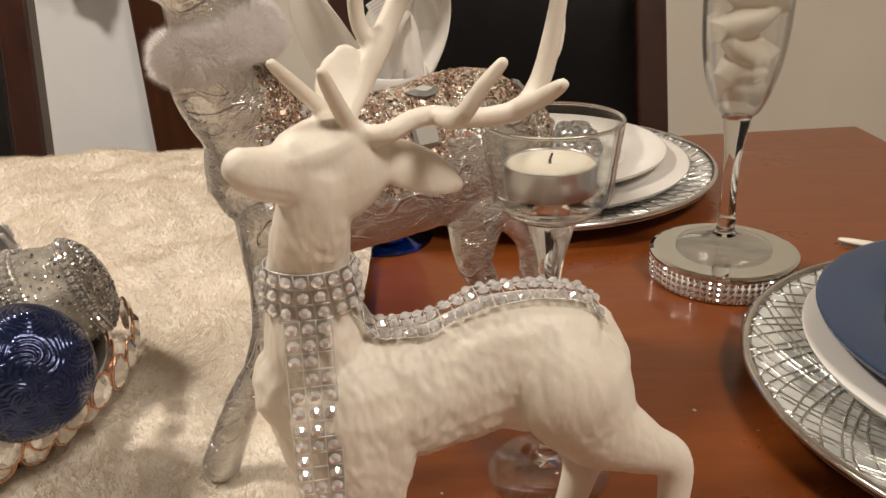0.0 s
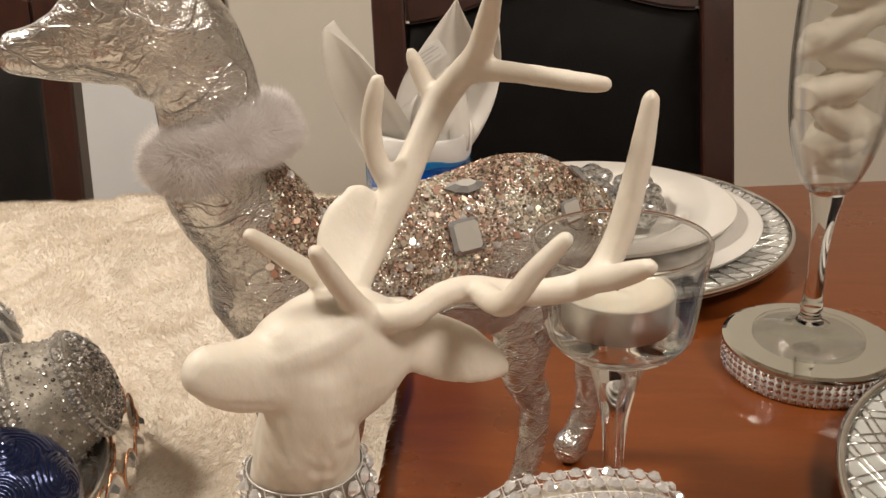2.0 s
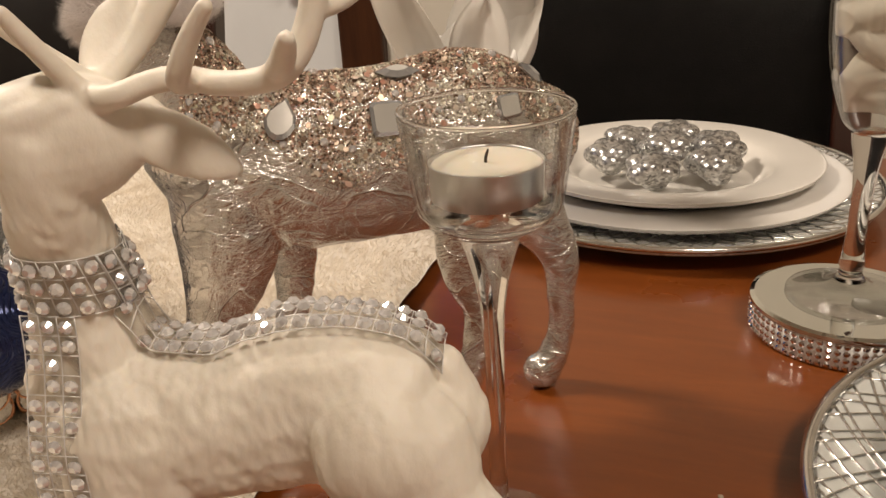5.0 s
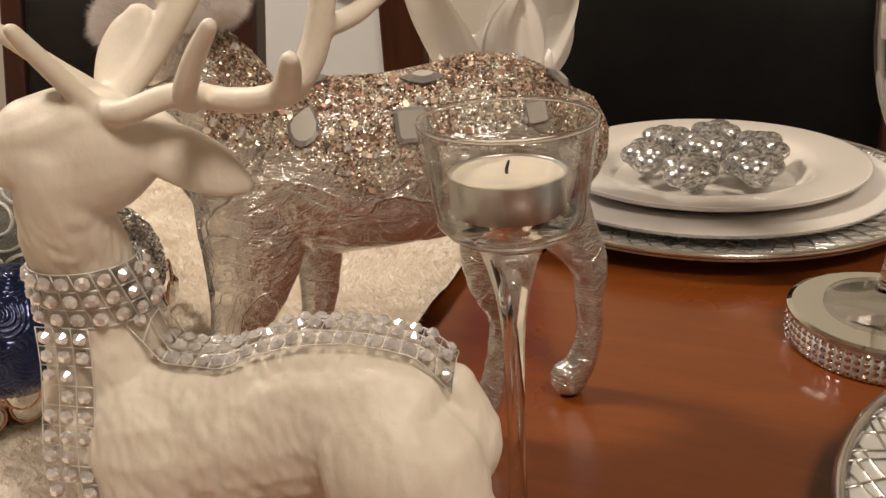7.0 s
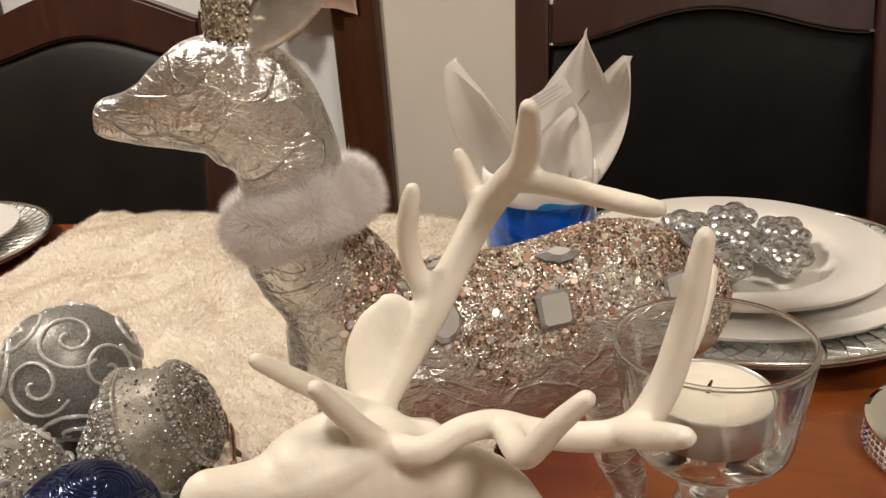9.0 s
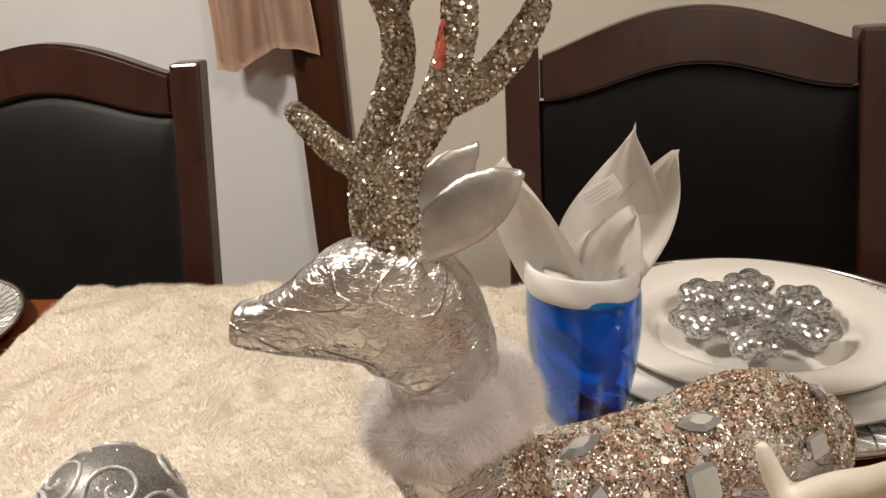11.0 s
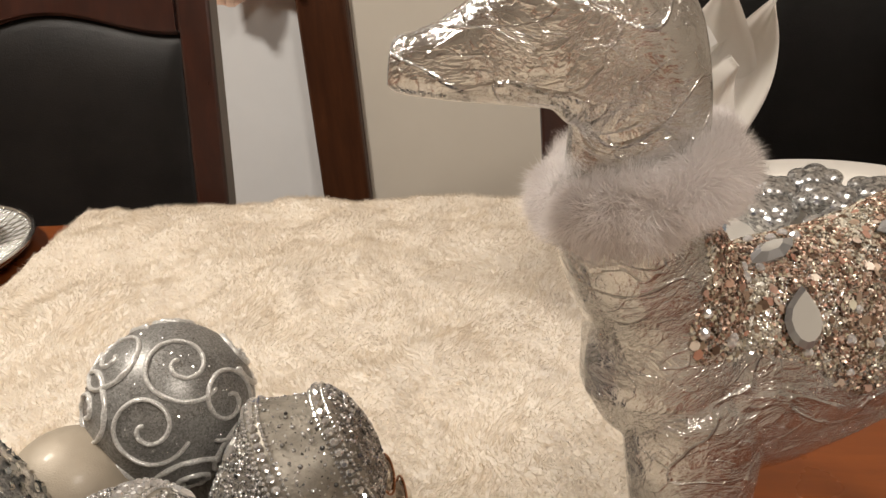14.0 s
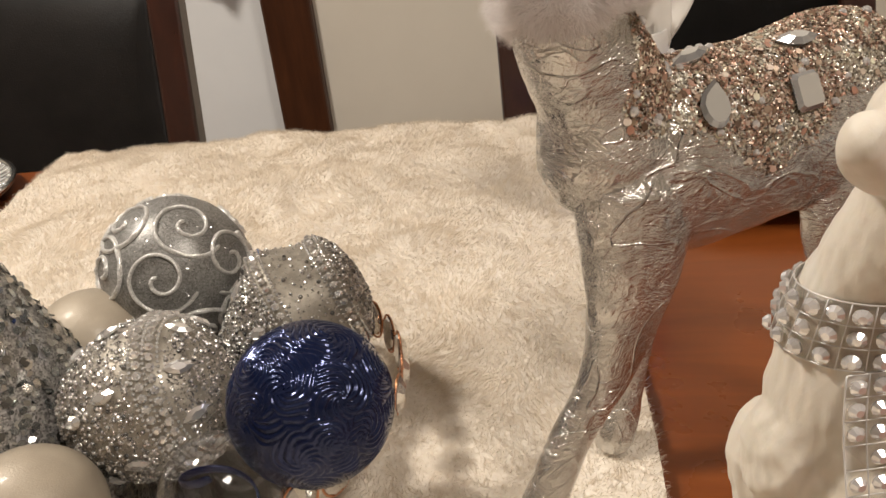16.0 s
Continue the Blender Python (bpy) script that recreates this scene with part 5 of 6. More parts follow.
bm = bmesh.new()
lip(bm, (HX, HY), 0.0286, 0.9274, 0.0008)
part("rim", bm, M_SOLID, holder)
bm = bmesh.new()
stem = [(0.0, 0.8968), (0.0195, 0.8966), (0.0222, 0.8955)] + smooth_profile([(0.0232, 0.8925), (0.0205, 0.8895), (0.0135, 0.8866), (0.0100, 0.8805), (0.0070, 0.8702), (0.0050, 0.8593), (0.0040, 0.8462), (0.0035, 0.8265), (0.0034, 0.7992), (0.0037, 0.7762), (0.0052, 0.7642), (0.0085, 0.7592)], 60) + [(0.0, 0.7588)]
lathe(bm, stem, (HX, HY), 72)
part("stem", bm, M_SOLID, holder)
bm = bmesh.new()
lathe(bm, smooth_profile([(0.0080, 0.7593), (0.0110, 0.7566), (0.0200, 0.7538), (0.0285, 0.7527), (0.0296, 0.7516)], 20) + [(0.0290, 0.7502), (0.0, 0.7502)], (HX, HY), 72)
part("foot", bm, M_GLASS, holder)

tea = thing("tea_light", (HX - 0.0005, HY, 0.8970), "white tea light in a tin cup, unlit, in the glass holder", "candle")
bm = bmesh.new()
cup = [(0.0, 0.8971), (0.0183, 0.8971), (0.0190, 0.8976), (0.0192, 0.9092), (0.0195, 0.9098), (0.0192, 0.9101), (0.0189, 0.9096), (0.0187, 0.8985), (0.0, 0.8981)]
lathe(bm, cup, (HX - 0.0005, HY), 64)
part("cup", bm, M_TIN, tea, "brushed tin cup")
bm = bmesh.new()
wax = [(0.0, 0.8985), (0.0185, 0.8988), (0.01865, 0.9087), (0.0176, 0.9096), (0.0100, 0.9089), (0.0030, 0.9085), (0.0016, 0.9089), (0.0, 0.9091)]
lathe(bm, wax, (HX - 0.0005, HY), 64)
part("wax", bm, M_WAX, tea)
bm = bmesh.new()
tube(bm, [(HX - 0.0005, HY, 0.9080, 0.0006), (HX - 0.0007, HY, 0.9105, 0.00058), (HX + 0.0002, HY - 0.0002, 0.9133, 0.0004)], (1, 0, 0), 10, 8)
part("wick", bm, M_WICK, tea)

# ---- mirrored coaster with the flute ----
CX, CY = 0.2455, 0.5590
coaster = thing("mirror_coaster", (CX, CY, 0.75), "round mirrored coaster edged with rhinestone rows, on the table", "coaster")
bm = bmesh.new()
lathe(bm, [(0.0, 0.7505), (0.0500, 0.7505), (0.0506, 0.7512), (0.0506, 0.7671), (0.0, 0.7671)], (CX, CY), 72)
part("body", bm, M_RIBBON, coaster)
bm = bmesh.new()
lathe(bm, [(0.0, 0.7673), (0.0516, 0.7673), (0.0519, 0.7678), (0.0516, 0.7696), (0.0490, 0.7705), (0.0, 0.7705)], (CX, CY), 72)
part("mirror", bm, M_MIRROR, coaster, "bevelled mirror glass", False)
EDGE = gem_mesh("edge_stone", ring_outline(8, 0.00165, 0.00165), 0.0012, 0.5, 0.35)
EDGE.materials.append(stone_mat("rose_rhinestone", (0.86, 0.80, 0.79)))
stones = bmesh.new()
for k in range(4):
    z = 0.7524 + k * 0.0041
    for i in range(70):
        a = 2 * math.pi * (i + 0.0 * k) / 70
        if math.sin(a) < 0.45:
            ob = new("rhinestone", EDGE)
            ob.parent = coaster
            ob.matrix_basis = Matrix.Translation((0.0503 * math.cos(a), 0.0503 * math.sin(a), z - 0.75)) @ stand((math.cos(a), math.sin(a), 0), (0, 0, 1)) @ Matrix.Scale(1.14, 4)
        else:
            m = Matrix.Translation((CX + 0.0503 * math.cos(a), CY + 0.0503 * math.sin(a), z)) @ stand((math.cos(a), math.sin(a), 0), (0, 0, 1)) @ Matrix.Scale(1.14, 4)
            bmesh.ops.create_cone(stones, cap_ends=True, segments=8, radius1=0.0017, radius2=0.0009, depth=0.0013, matrix=m)
tagged(part("far_rhinestones", stones, M_STONE, coaster, "", False), "", "", "", "stuff")

FX, FY = 0.2465, 0.5630
flute = thing("champagne_flute", (FX, FY, 0.7705), "clear glass champagne flute holding a folded cream napkin, on the coaster", "glass")
bm = bmesh.new()
outer = smooth_profile([(0.0095, 0.8672), (0.0130, 0.8698), (0.0165, 0.8755), (0.0225, 0.8922), (0.0264, 0.9129), (0.0281, 0.9389), (0.0281, 0.9597), (0.0272, 0.9836)], 36)
lathe(bm, outer + [(0.0266, 0.9840)] + [(r - 0.0010, z) for r, z in outer[::-1]], (FX, FY), 64, True)
part("bowl", bm, M_GLASS, flute)
bm = bmesh.new()
stem = [(0.0, 0.8683), (0.0085, 0.8676)] + smooth_profile([(0.0098, 0.8667), (0.0090, 0.8610), (0.0070, 0.8506), (0.0056, 0.8350), (0.0052, 0.8142), (0.0060, 0.7966), (0.0068, 0.7903), (0.0062, 0.7857), (0.0085, 0.7808)], 44) + [(0.0, 0.7800)]
lathe(bm, stem, (FX, FY), 64)
part("stem", bm, M_SOLID, flute)
bm = bmesh.new()
lathe(bm, smooth_profile([(0.0082, 0.7809), (0.0150, 0.7768), (0.0260, 0.7740), (0.0330, 0.7729)], 20) + [(0.0334, 0.7719), (0.0328, 0.7709), (0.0, 0.7709)], (FX, FY), 64)
part("foot", bm, M_GLASS, flute)
bm = bmesh.new()
lip(bm, (FX, FY), 0.0267, 0.9838, 0.0007)
part("rim", bm, M_SOLID, flute)


def folded_cloth(bm, cx, cy, z0, z1, radius, seed, turns):
    """A cloth stuffed into a glass: deep slanting pleats round a core."""
    n, m, grid = 96, 70, []
    for j in range(m + 1):
        v = j / m
        z = z0 + v * (z1 - z0)
        ring = []
        for i in range(n):
            a = 2 * math.pi * i / n
            slant = v * turns + 0.5 * math.sin(a + seed + 5 * v) + 0.2 * math.sin(2 * a + seed * 2.1) + 0.10 * noise.noise(Vector((math.cos(a) * 1.6, math.sin(a) * 1.6, v * 4 + seed)))
            saw = slant % 1.0
            fold = saw ** 0.75 * (1 - max(0.0, (saw - 0.86) / 0.14) ** 2)
            flutter = noise.noise(Vector((math.cos(a) * 2.2, math.sin(a) * 2.2, v * 7 + seed))) * 0.14
            r = radius(z) * (0.64 + 0.36 * fold + flutter * 0.6)
            r = min(r, radius(z) * 0.985)
            ring.append(bm.verts.new((cx + r * math.cos(a), cy + r * math.sin(a), z + 0.004 * (fold - 0.5) + 0.002 * flutter)))
        grid.append(ring)
    for a, b in zip(grid, grid[1:]):
        for i in range(n):
            bm.faces.new((a[i], a[(i + 1) % n], b[(i + 1) % n], b[i]))
    bm.faces.new(grid[0][::-1])
    bm.faces.new(grid[-1])


def petal(bm, base, tip, half, bulge, curl, blunt=0.0, n=18, m=26, thick=0.0016):
    """A folded napkin leaf from a base line to a tip: half width, outward bulge, curled edges."""
    base, tip = [V(b) for b in base], V(tip)
    mid = (base[0] + base[1]) / 2
    up = (tip - mid)
    across = (base[1] - base[0]).normalized()
    out = across.cross(up).normalized()
    grid, new_faces = [], []
    for j in range(m + 1):
        v = j / m
        c = mid.lerp(tip, v) + out * bulge * math.sin(v * math.pi * 0.85)
        w = ((base[1] - base[0]).length / 2 * (1 - v) + half * math.sin(math.pi * min(1.0, v * 1.05)) ** 0.8 * (0.4 + 0.6 * (1 - v))) if v < 1 else 0.0004
        full = (base[1] - base[0]).length / 2 * (1 - v) ** 1.4 + half * 1.12 * math.sin(math.pi * min(1.0, 0.10 + v * 0.62)) * v ** 0.6
        w = (1 - blunt) * w + blunt * full * (1 - v ** 3.2) ** 0.6
        w = max(w, 0.0005)
        row = []
        for i in range(n + 1):
            u = -1 + 2 * i / n
            roll = curl * (abs(u) ** 2.2) * math.sin(min(1.0, v * 1.3) * math.pi * 0.6)
            row.append(bm.verts.new(c + across * u * w + out * (-roll) + out * 0.0008 * math.sin(u * 9 + v * 5)))
        grid.append(row)
    for a, b in zip(grid, grid[1:]):
        for i in range(n):
            new_faces.append(bm.faces.new((a[i], a[i + 1], b[i + 1], b[i])))
    bmesh.ops.solidify(bm, geom=new_faces, thickness=thick)


napkin = thing("napkin", (FX, FY, 0.8703), "cream cotton napkin folded in zigzags inside the champagne flute", "napkin", "napkins")
flute_r = lambda z: float(np.interp(z, [0.8693, 0.8755, 0.90, 0.92, 0.9389, 0.9597, 0.99], [0.0085, 0.0150, 0.0208, 0.0248, 0.0266, 0.0266, 0.0256]))
bm = bmesh.new()
for k in range(7):
    z = 0.8850 + k * 0.0158
    r = flute_r(z)
    lean, turn = (0.55 if k % 2 else -0.50) * (1.0 if k else 0.3), 0.35 * math.sin(k * 2.3)
    across = V((math.cos(turn), math.sin(turn), lean)).normalized()
    mid = V((FX, FY, z)) + V((0.1 * r * math.sin(k * 1.9), -0.06 * r, 0))
    rows = []
    for q in np.linspace(-1, 1, 5):
        p = mid + across * q * r * 0.72 + V((0, 0, 0.0025 * math.cos(q * 2.2 + k)))
        rows.append((*p, r * 0.86 * math.sqrt(max(0.15, 1 - (q * 0.8) ** 2)), 0.0102 - 0.0018 * abs(q)))
    tube(bm, rows, (-math.sin(turn), math.cos(turn), 0.25 * math.sin(k * 1.3)), 18, 20)
me = fuse(bm, 0.0011, 2)
co, no = arrays(me)
gap = co[:, :2] - np.array([FX, FY])
dist = np.linalg.norm(gap, axis=1)
room = np.array([flute_r(z) * 0.97 for z in co[:, 2]])
co[:, :2] = np.array([FX, FY]) + gap * np.minimum(1.0, room / np.maximum(dist, 1e-6))[:, None]
co[:, 2] = np.maximum(co[:, 2], 0.8705)
me.vertices.foreach_set("co", co.astype(np.float32).ravel())
me.transform(Matrix.Translation(-base_of(napkin)))
mesh_part("pleats", me, M_CREAM, napkin)
for a0, h in ((0.4, 0.022), (1.9, 0.027), (3.4, 0.020), (4.9, 0.024)):
    bm = bmesh.new()
    c, s = math.cos(a0), math.sin(a0)
    b0 = (FX + 0.016 * c - 0.013 * s, FY + 0.016 * s + 0.013 * c, 0.9825)
    b1 = (FX + 0.016 * c + 0.013 * s, FY + 0.016 * s - 0.013 * c, 0.9825)
    petal(bm, (b0, b1), (FX + 0.036 * c, FY + 0.036 * s, 0.9857 + h), 0.012, 0.004, 0.006)
    part("leaf", bm, M_CREAM, napkin)

# ---- blue goblet with its napkin ----
GX, GY = -0.0088, 0.6370
goblet = thing("goblet", (GX, GY, 0.7500), "cobalt blue glass goblet with a short foot, holding a white napkin", "glass")
bm = bmesh.new()
outer = smooth_profile([(0.0150, 0.7690), (0.0215, 0.7715), (0.0268, 0.7780), (0.0310, 0.7920), (0.0345, 0.8080), (0.0372, 0.8270), (0.0386, 0.8480), (0.0384, 0.8660), (0.0372, 0.8806)], 36)
lathe(bm, outer + [(0.0364, 0.8809)] + [(r - 0.0016, z) for r, z in outer[::-1]] + [(0.0, 0.7708), (0.0, 0.7685)], (GX, GY), 64)
part("bowl", bm, M_BLUEGLASS, goblet)
bm = bmesh.new()
lathe(bm, [(0.0, 0.7683)] + smooth_profile([(0.0148, 0.7681), (0.0110, 0.7655), (0.0105, 0.7615), (0.0160, 0.7572), (0.0280, 0.7542), (0.0370, 0.7527)], 24) + [(0.0373, 0.7514), (0.0365, 0.7502), (0.0, 0.7502)], (GX, GY), 56)
part("foot", bm, M_BLUESOLID, goblet, "dark blue glass foot")

napkin2 = thing("napkin", (GX, GY, 0.7957), "white cotton napkin folded into leaves in the blue goblet", "napkin", "napkins")
bm = bmesh.new()
gob_r = lambda z: float(np.interp(z, [0.7957, 0.8139, 0.8322, 0.8504, 0.8687, 0.8806, 0.8915], [0.027, 0.033, 0.0352, 0.0362, 0.0360, 0.0348, 0.032]))
folded_cloth(bm, GX, GY, 0.8066, 0.8915, gob_r, 2.1, 1.3)
part("body", bm, M_NAPKIN, napkin2)


# cuff rolled over the rim
bm = bmesh.new()
cuff = []
for i in range(72):
    a = 2 * math.pi * i / 72
    dip = 0.006 * math.sin(a - 0.6) + 0.0015 * math.sin(3 * a)
    ring = []
    for k in range(12):
        b = 2 * math.pi * k / 12
        r = 0.0368 + 0.0022 * math.cos(b) + 0.0007 * math.sin(5 * a + k) + 0.0012 * math.sin(2 * a)
        ring.append(bm.verts.new((GX + r * math.cos(a), GY + r * math.sin(a), 0.8870 + dip + 0.0100 * math.sin(b))))
    cuff.append(ring)
for i in range(72):
    for k in range(12):
        bm.faces.new((cuff[i][k], cuff[(i + 1) % 72][k], cuff[(i + 1) % 72][(k + 1) % 12], cuff[i][(k + 1) % 12]))
bmesh.ops.recalc_face_normals(bm, faces=bm.faces)
part("cuff", bm, M_NAPKIN, napkin2)
for b0, b1, tip, half, bulge, curl, blunt in [
        ((-0.023, 0.6635, 0.876), (0.027, 0.6635, 0.876), (0.0237, 0.6396, 0.9827), 0.024, -0.003, -0.008, 0.0),
        ((-0.009, 0.6575, 0.876), (0.027, 0.6395, 0.876), (0.0494, 0.6468, 0.9637), 0.022, -0.007, -0.010, 0.55),
        ((-0.047, 0.6295, 0.877), (-0.001, 0.6135, 0.877), (-0.0545, 0.6026, 0.9705), 0.021, -0.008, -0.012, 0.75),
        ((-0.037, 0.6195, 0.878), (0.013, 0.6075, 0.878), (-0.0030, 0.6100, 0.9215), 0.016, -0.006, 0.004, 0.6),
        ((-0.007, 0.6095, 0.879), (0.028, 0.6255, 0.879), (0.0262, 0.5920, 0.9362), 0.015, -0.007, 0.012, 0.5)]:
    bm = bmesh.new()
    petal(bm, (b0, b1), tip, half, bulge, curl, blunt)
    part("leaf", bm, M_NAPKIN, napkin2)
bm = bmesh.new()
tag_m = Matrix.Translation((0.0035, 0.6220, 0.9440)) @ Matrix.Rotation(radians(-30), 4, "Y") @ Matrix.Rotation(radians(10), 4, "Z")
block(bm, (-0.0125, -0.0004, -0.0055), (0.0125, 0.0004, 0.0055), tag_m)
tag = part("care_label", bm, M_TAG, napkin2, "small white sewn care label", False)
for k, w in enumerate((0.009, 0.010, 0.007, 0.0095)):
    bm = bmesh.new()
    block(bm, (-0.0105, -0.0007, 0.0032 - k * 0.0023), (-0.0105 + 2 * w, -0.0005, 0.0040 - k * 0.0023), tag_m)
    part("print_bar", bm, M_PRINT, tag, "", False)


# ---- plates ----
def plate_profile(r, z0, foot, rise, rim, thick=0.0042):
    top = smooth_profile([(0.0, z0 + thick), (foot * 0.9, z0 + thick), (foot * 1.08, z0 + thick + 0.002), (rim, z0 + rise * 0.75 + thick * 0.6), (r - 0.002, z0 + rise), (r, z0 + rise - 0.0012)], 30)
    low = smooth_profile([(r - 0.0005, z0 + rise - 0.0035), (rim, z0 + rise * 0.62 - thick * 0.2), (foot * 1.1, z0 + 0.0022), (foot, z0 + 0.0004), (foot * 0.96, z0 + 0.0002), (foot * 0.92, z0 + 0.0012), (0.0, z0 + 0.0012)], 24)
    return top + low


def plate(place, r, z0, rise, material, label, group, beads=0):
    ob = thing("plate", (place[0], place[1], z0), label, "plate", group)
    bm = bmesh.new()
    lathe(bm, plate_profile(r, z0, r * 0.56, rise, r * 0.72), place, 96)
    body = part("dish", bm, material, ob)
    if beads:
        bm = bmesh.new()
        for i in range(beads):
            a = 2 * math.pi * i / beads
            bmesh.ops.create_uvsphere(bm, u_segments=8, v_segments=5, radius=0.0019, matrix=Matrix.Translation((place[0] + r * 0.865 * math.cos(a), place[1] + r * 0.865 * math.sin(a), z0 + rise * 0.92)) @ Matrix.Diagonal((1, 1, 0.5, 1)))
        part("bead_rim", bm, material, ob)
    return ob


def charger(place, r, z0, label, fine):
    """A charger with raised crossing ridges over mirrored glass."""
    ob = thing("charger_plate", (place[0], place[1], z0), label, "plate", "charger plates")
    h = lambda q: z0 + 0.0055 + 0.0125 * max(0.0, (q - 0.62) / 0.38) ** 1.4 * (r / 0.16)
    bm = bmesh.new()
    qs = np.linspace(0.0, 1.0, 30)
    lathe(bm, [(r * q, h(q)) for q in qs] + [(r + 0.001, h(1) - 0.0015)] + [(r * q, h(q) - 0.0045) for q in qs[::-1]], place, 120)
    part("dish", bm, M_CHARGER if fine else M_CHARGERGLASS, ob)
    bm = bmesh.new()
    lathe(bm, [(r - 0.0035, h(0.98) + 0.0006), (r, h(1) + 0.0022), (r + 0.0030, h(1) + 0.0004), (r + 0.0012, h(1) - 0.0026)], place, 120, True)
    part("rim", bm, M_SILVERWIRE, ob)
    bm = bmesh.new()
    count, twist, lo = (64, 0.50, 0.62) if fine else (76, 1.15, 0.16)
    for s in (-1, 1):
        for i in range(count):
            a0 = 2 * math.pi * i / count
            pts = []
            for q in np.linspace(lo, 0.985, 14 if fine else 22):
                a = a0 + s * twist * (math.log(q / lo) if not fine else (q - lo) * 1.3)
                wob = 0.0 if fine else 0.02 * math.sin(9 * q + i * 2.4 + s)
                pts.append((place[0] + r * q * math.cos(a + wob), place[1] + r * q * math.sin(a + wob), h(q) + 0.0002, 0.00085 if fine else 0.0008))
            tube(bm, pts, (0, 0, 1), len(pts), 6, False)
    tagged(part("lattice", bm, M_SILVERWIRE, ob, "raised silver lattice"), "", "", "", "stuff")
    return ob


P_FAR, P_FRONT, P_LEFT = (0.122, 0.781), (0.3785, 0.389), (-0.735, 0.700)
charger(P_FAR, 0.170, 0.7502, "silver woven-look charger plate under two white plates", True)
plate((0.1205, 0.7870), 0.1480, 0.7560, 0.0165, M_CHINA2, "plain white stoneware dinner plate on the silver charger", "plates of the far setting")
plate((0.1205, 0.7880), 0.1270, 0.7602, 0.0240, M_CHINA, "white side plate with a beaded rim, on the dinner plate", "plates of the far setting", 110)
charger(P_FRONT, 0.160, 0.7502, "mirrored charger plate with a raised silver diamond lattice", False)
plate((0.3835, 0.395), 0.1325, 0.7570, 0.0225, M_CHINA2, "white dinner plate on the mirrored charger", "plates of the near setting")
plate((0.3855, 0.399), 0.1275, 0.7695, 0.0235, M_NAVY, "glossy navy blue plate on the white dinner plate", "plates of the near setting")
plate((0.3945, 0.396), 0.094, 0.7830, 0.0210, M_CHINA, "small white plate on the navy plate", "plates of the near setting")
charger(P_LEFT, 0.160, 0.7502, "silver woven-look charger plate with a white plate on it", True)
plate(P_LEFT, 0.129, 0.7570, 0.0225, M_CHINA2, "plain white stoneware plate on the silver charger", "plates of the left setting")

# cutlery with cream handles beside and on the near setting
def cutlery(name, a, b, label):
    ob = thing(name, (a[0], a[1], min(a[2], b[2])), label, "cutlery", "cutlery of the near setting")
    a, b = V(a), V(b)
    bm = bmesh.new()
    tube(bm, [(*a, 0.0022, 0.0016), (*a.lerp(b, 0.06), 0.0042, 0.0022), (*a.lerp(b, 0.3), 0.0044, 0.0024), (*a.lerp(b, 0.55), 0.0032, 0.0022)], (0.3, 1, 0), 20, 12)
    part("handle", bm, M_CUTLERY, ob, "cream handle")
    bm = bmesh.new()
    tube(bm, [(*a.lerp(b, 0.54), 0.0022, 0.0014), (*a.lerp(b, 0.8), 0.0030, 0.0010), (*b, 0.0070, 0.0008)], (0.3, 1, 0), 14, 10)
    part("blade", bm, M_TIN, ob)
    return ob


cutlery("knife", (0.3499, 0.6091, 0.7540), (0.530, 0.505, 0.7525), "cream-handled table knife lying on the wooden table")
cutlery("spoon", (0.352, 0.398, 0.801), (0.49, 0.372, 0.8075), "cream-handled spoon lying across the small plate")

# ---- glitter flower ornament on the far plate ----
flower = thing("flower_ornament", (0.1205, 0.7835, 0.7830), "silver glitter ornament of clustered knobbly balls, on the white plate", "ornament")
knob = bmesh.new()
for dx, dy, dz, r in [(0, 0, 0, 0.011), (0.0085, 0.002, 0.002, 0.0075), (-0.008, 0.003, 0.001, 0.0075), (0.001, 0.008, 0.003, 0.0075), (0.002, -0.0085, 0.001, 0.0078), (0.0055, -0.0055, 0.0065, 0.0068), (-0.0055, -0.005, 0.006, 0.0068), (-0.004, 0.006, 0.0065, 0.0066), (0.006, 0.0055, 0.006, 0.0066), (0.0, 0.0, 0.0085, 0.0066), (0.0, 0.002, -0.007, 0.0075)]:
    bmesh.ops.create_icosphere(knob, subdivisions=3, radius=r, matrix=Matrix.Translation((dx, dy, dz)))
KNOB = fuse(knob, 0.0009, 2)
KNOB.materials.append(M_FLOWER)
shade(KNOB)
for k, (x, y, z) in enumerate([(0.073, 0.749, 0.017), (0.081, 0.796, 0.017), (0.1215, 0.817, 0.018), (0.160, 0.786, 0.018), (0.1595, 0.740, 0.017), (0.1126, 0.714, 0.017), (0.118, 0.764, 0.022)]):
    ob = new("knob", KNOB)
    ob.parent = flower
    ob.matrix_basis = Matrix.Translation(((x - 0.117) * 1.0, (y - 0.765) * 1.0, z - 0.0145)) @ Matrix.Rotation(k * 1.1, 4, "Z") @ Matrix.Diagonal((1.52, 1.52, 1.12, 1))

# crumbs on the table
for k, (x, y, r) in enumerate([(0.1863, 0.3883, 0.0011), (0.215, 0.370, 0.0007), (0.052, 0.322, 0.0008), (0.235, 0.38, 0.0006)]):
    bm = bmesh.new()
    bmesh.ops.create_icosphere(bm, subdivisions=2, radius=r, matrix=Matrix.Diagonal((1.2, 1, 0.6, 1)))
    for q in bm.verts:
        q.co *= 1 + 0.25 * noise.noise(q.co * 900 + V((k, 0, 0)))
    bmesh.ops.translate(bm, verts=bm.verts, vec=(x, y, 0.75 + r * 0.5))
    tagged(part("crumb", bm, M_PEARL, None, "", True, (x, y, 0.75)), "tiny white crumb lying on the varnished wooden table", "crumb", "crumbs")

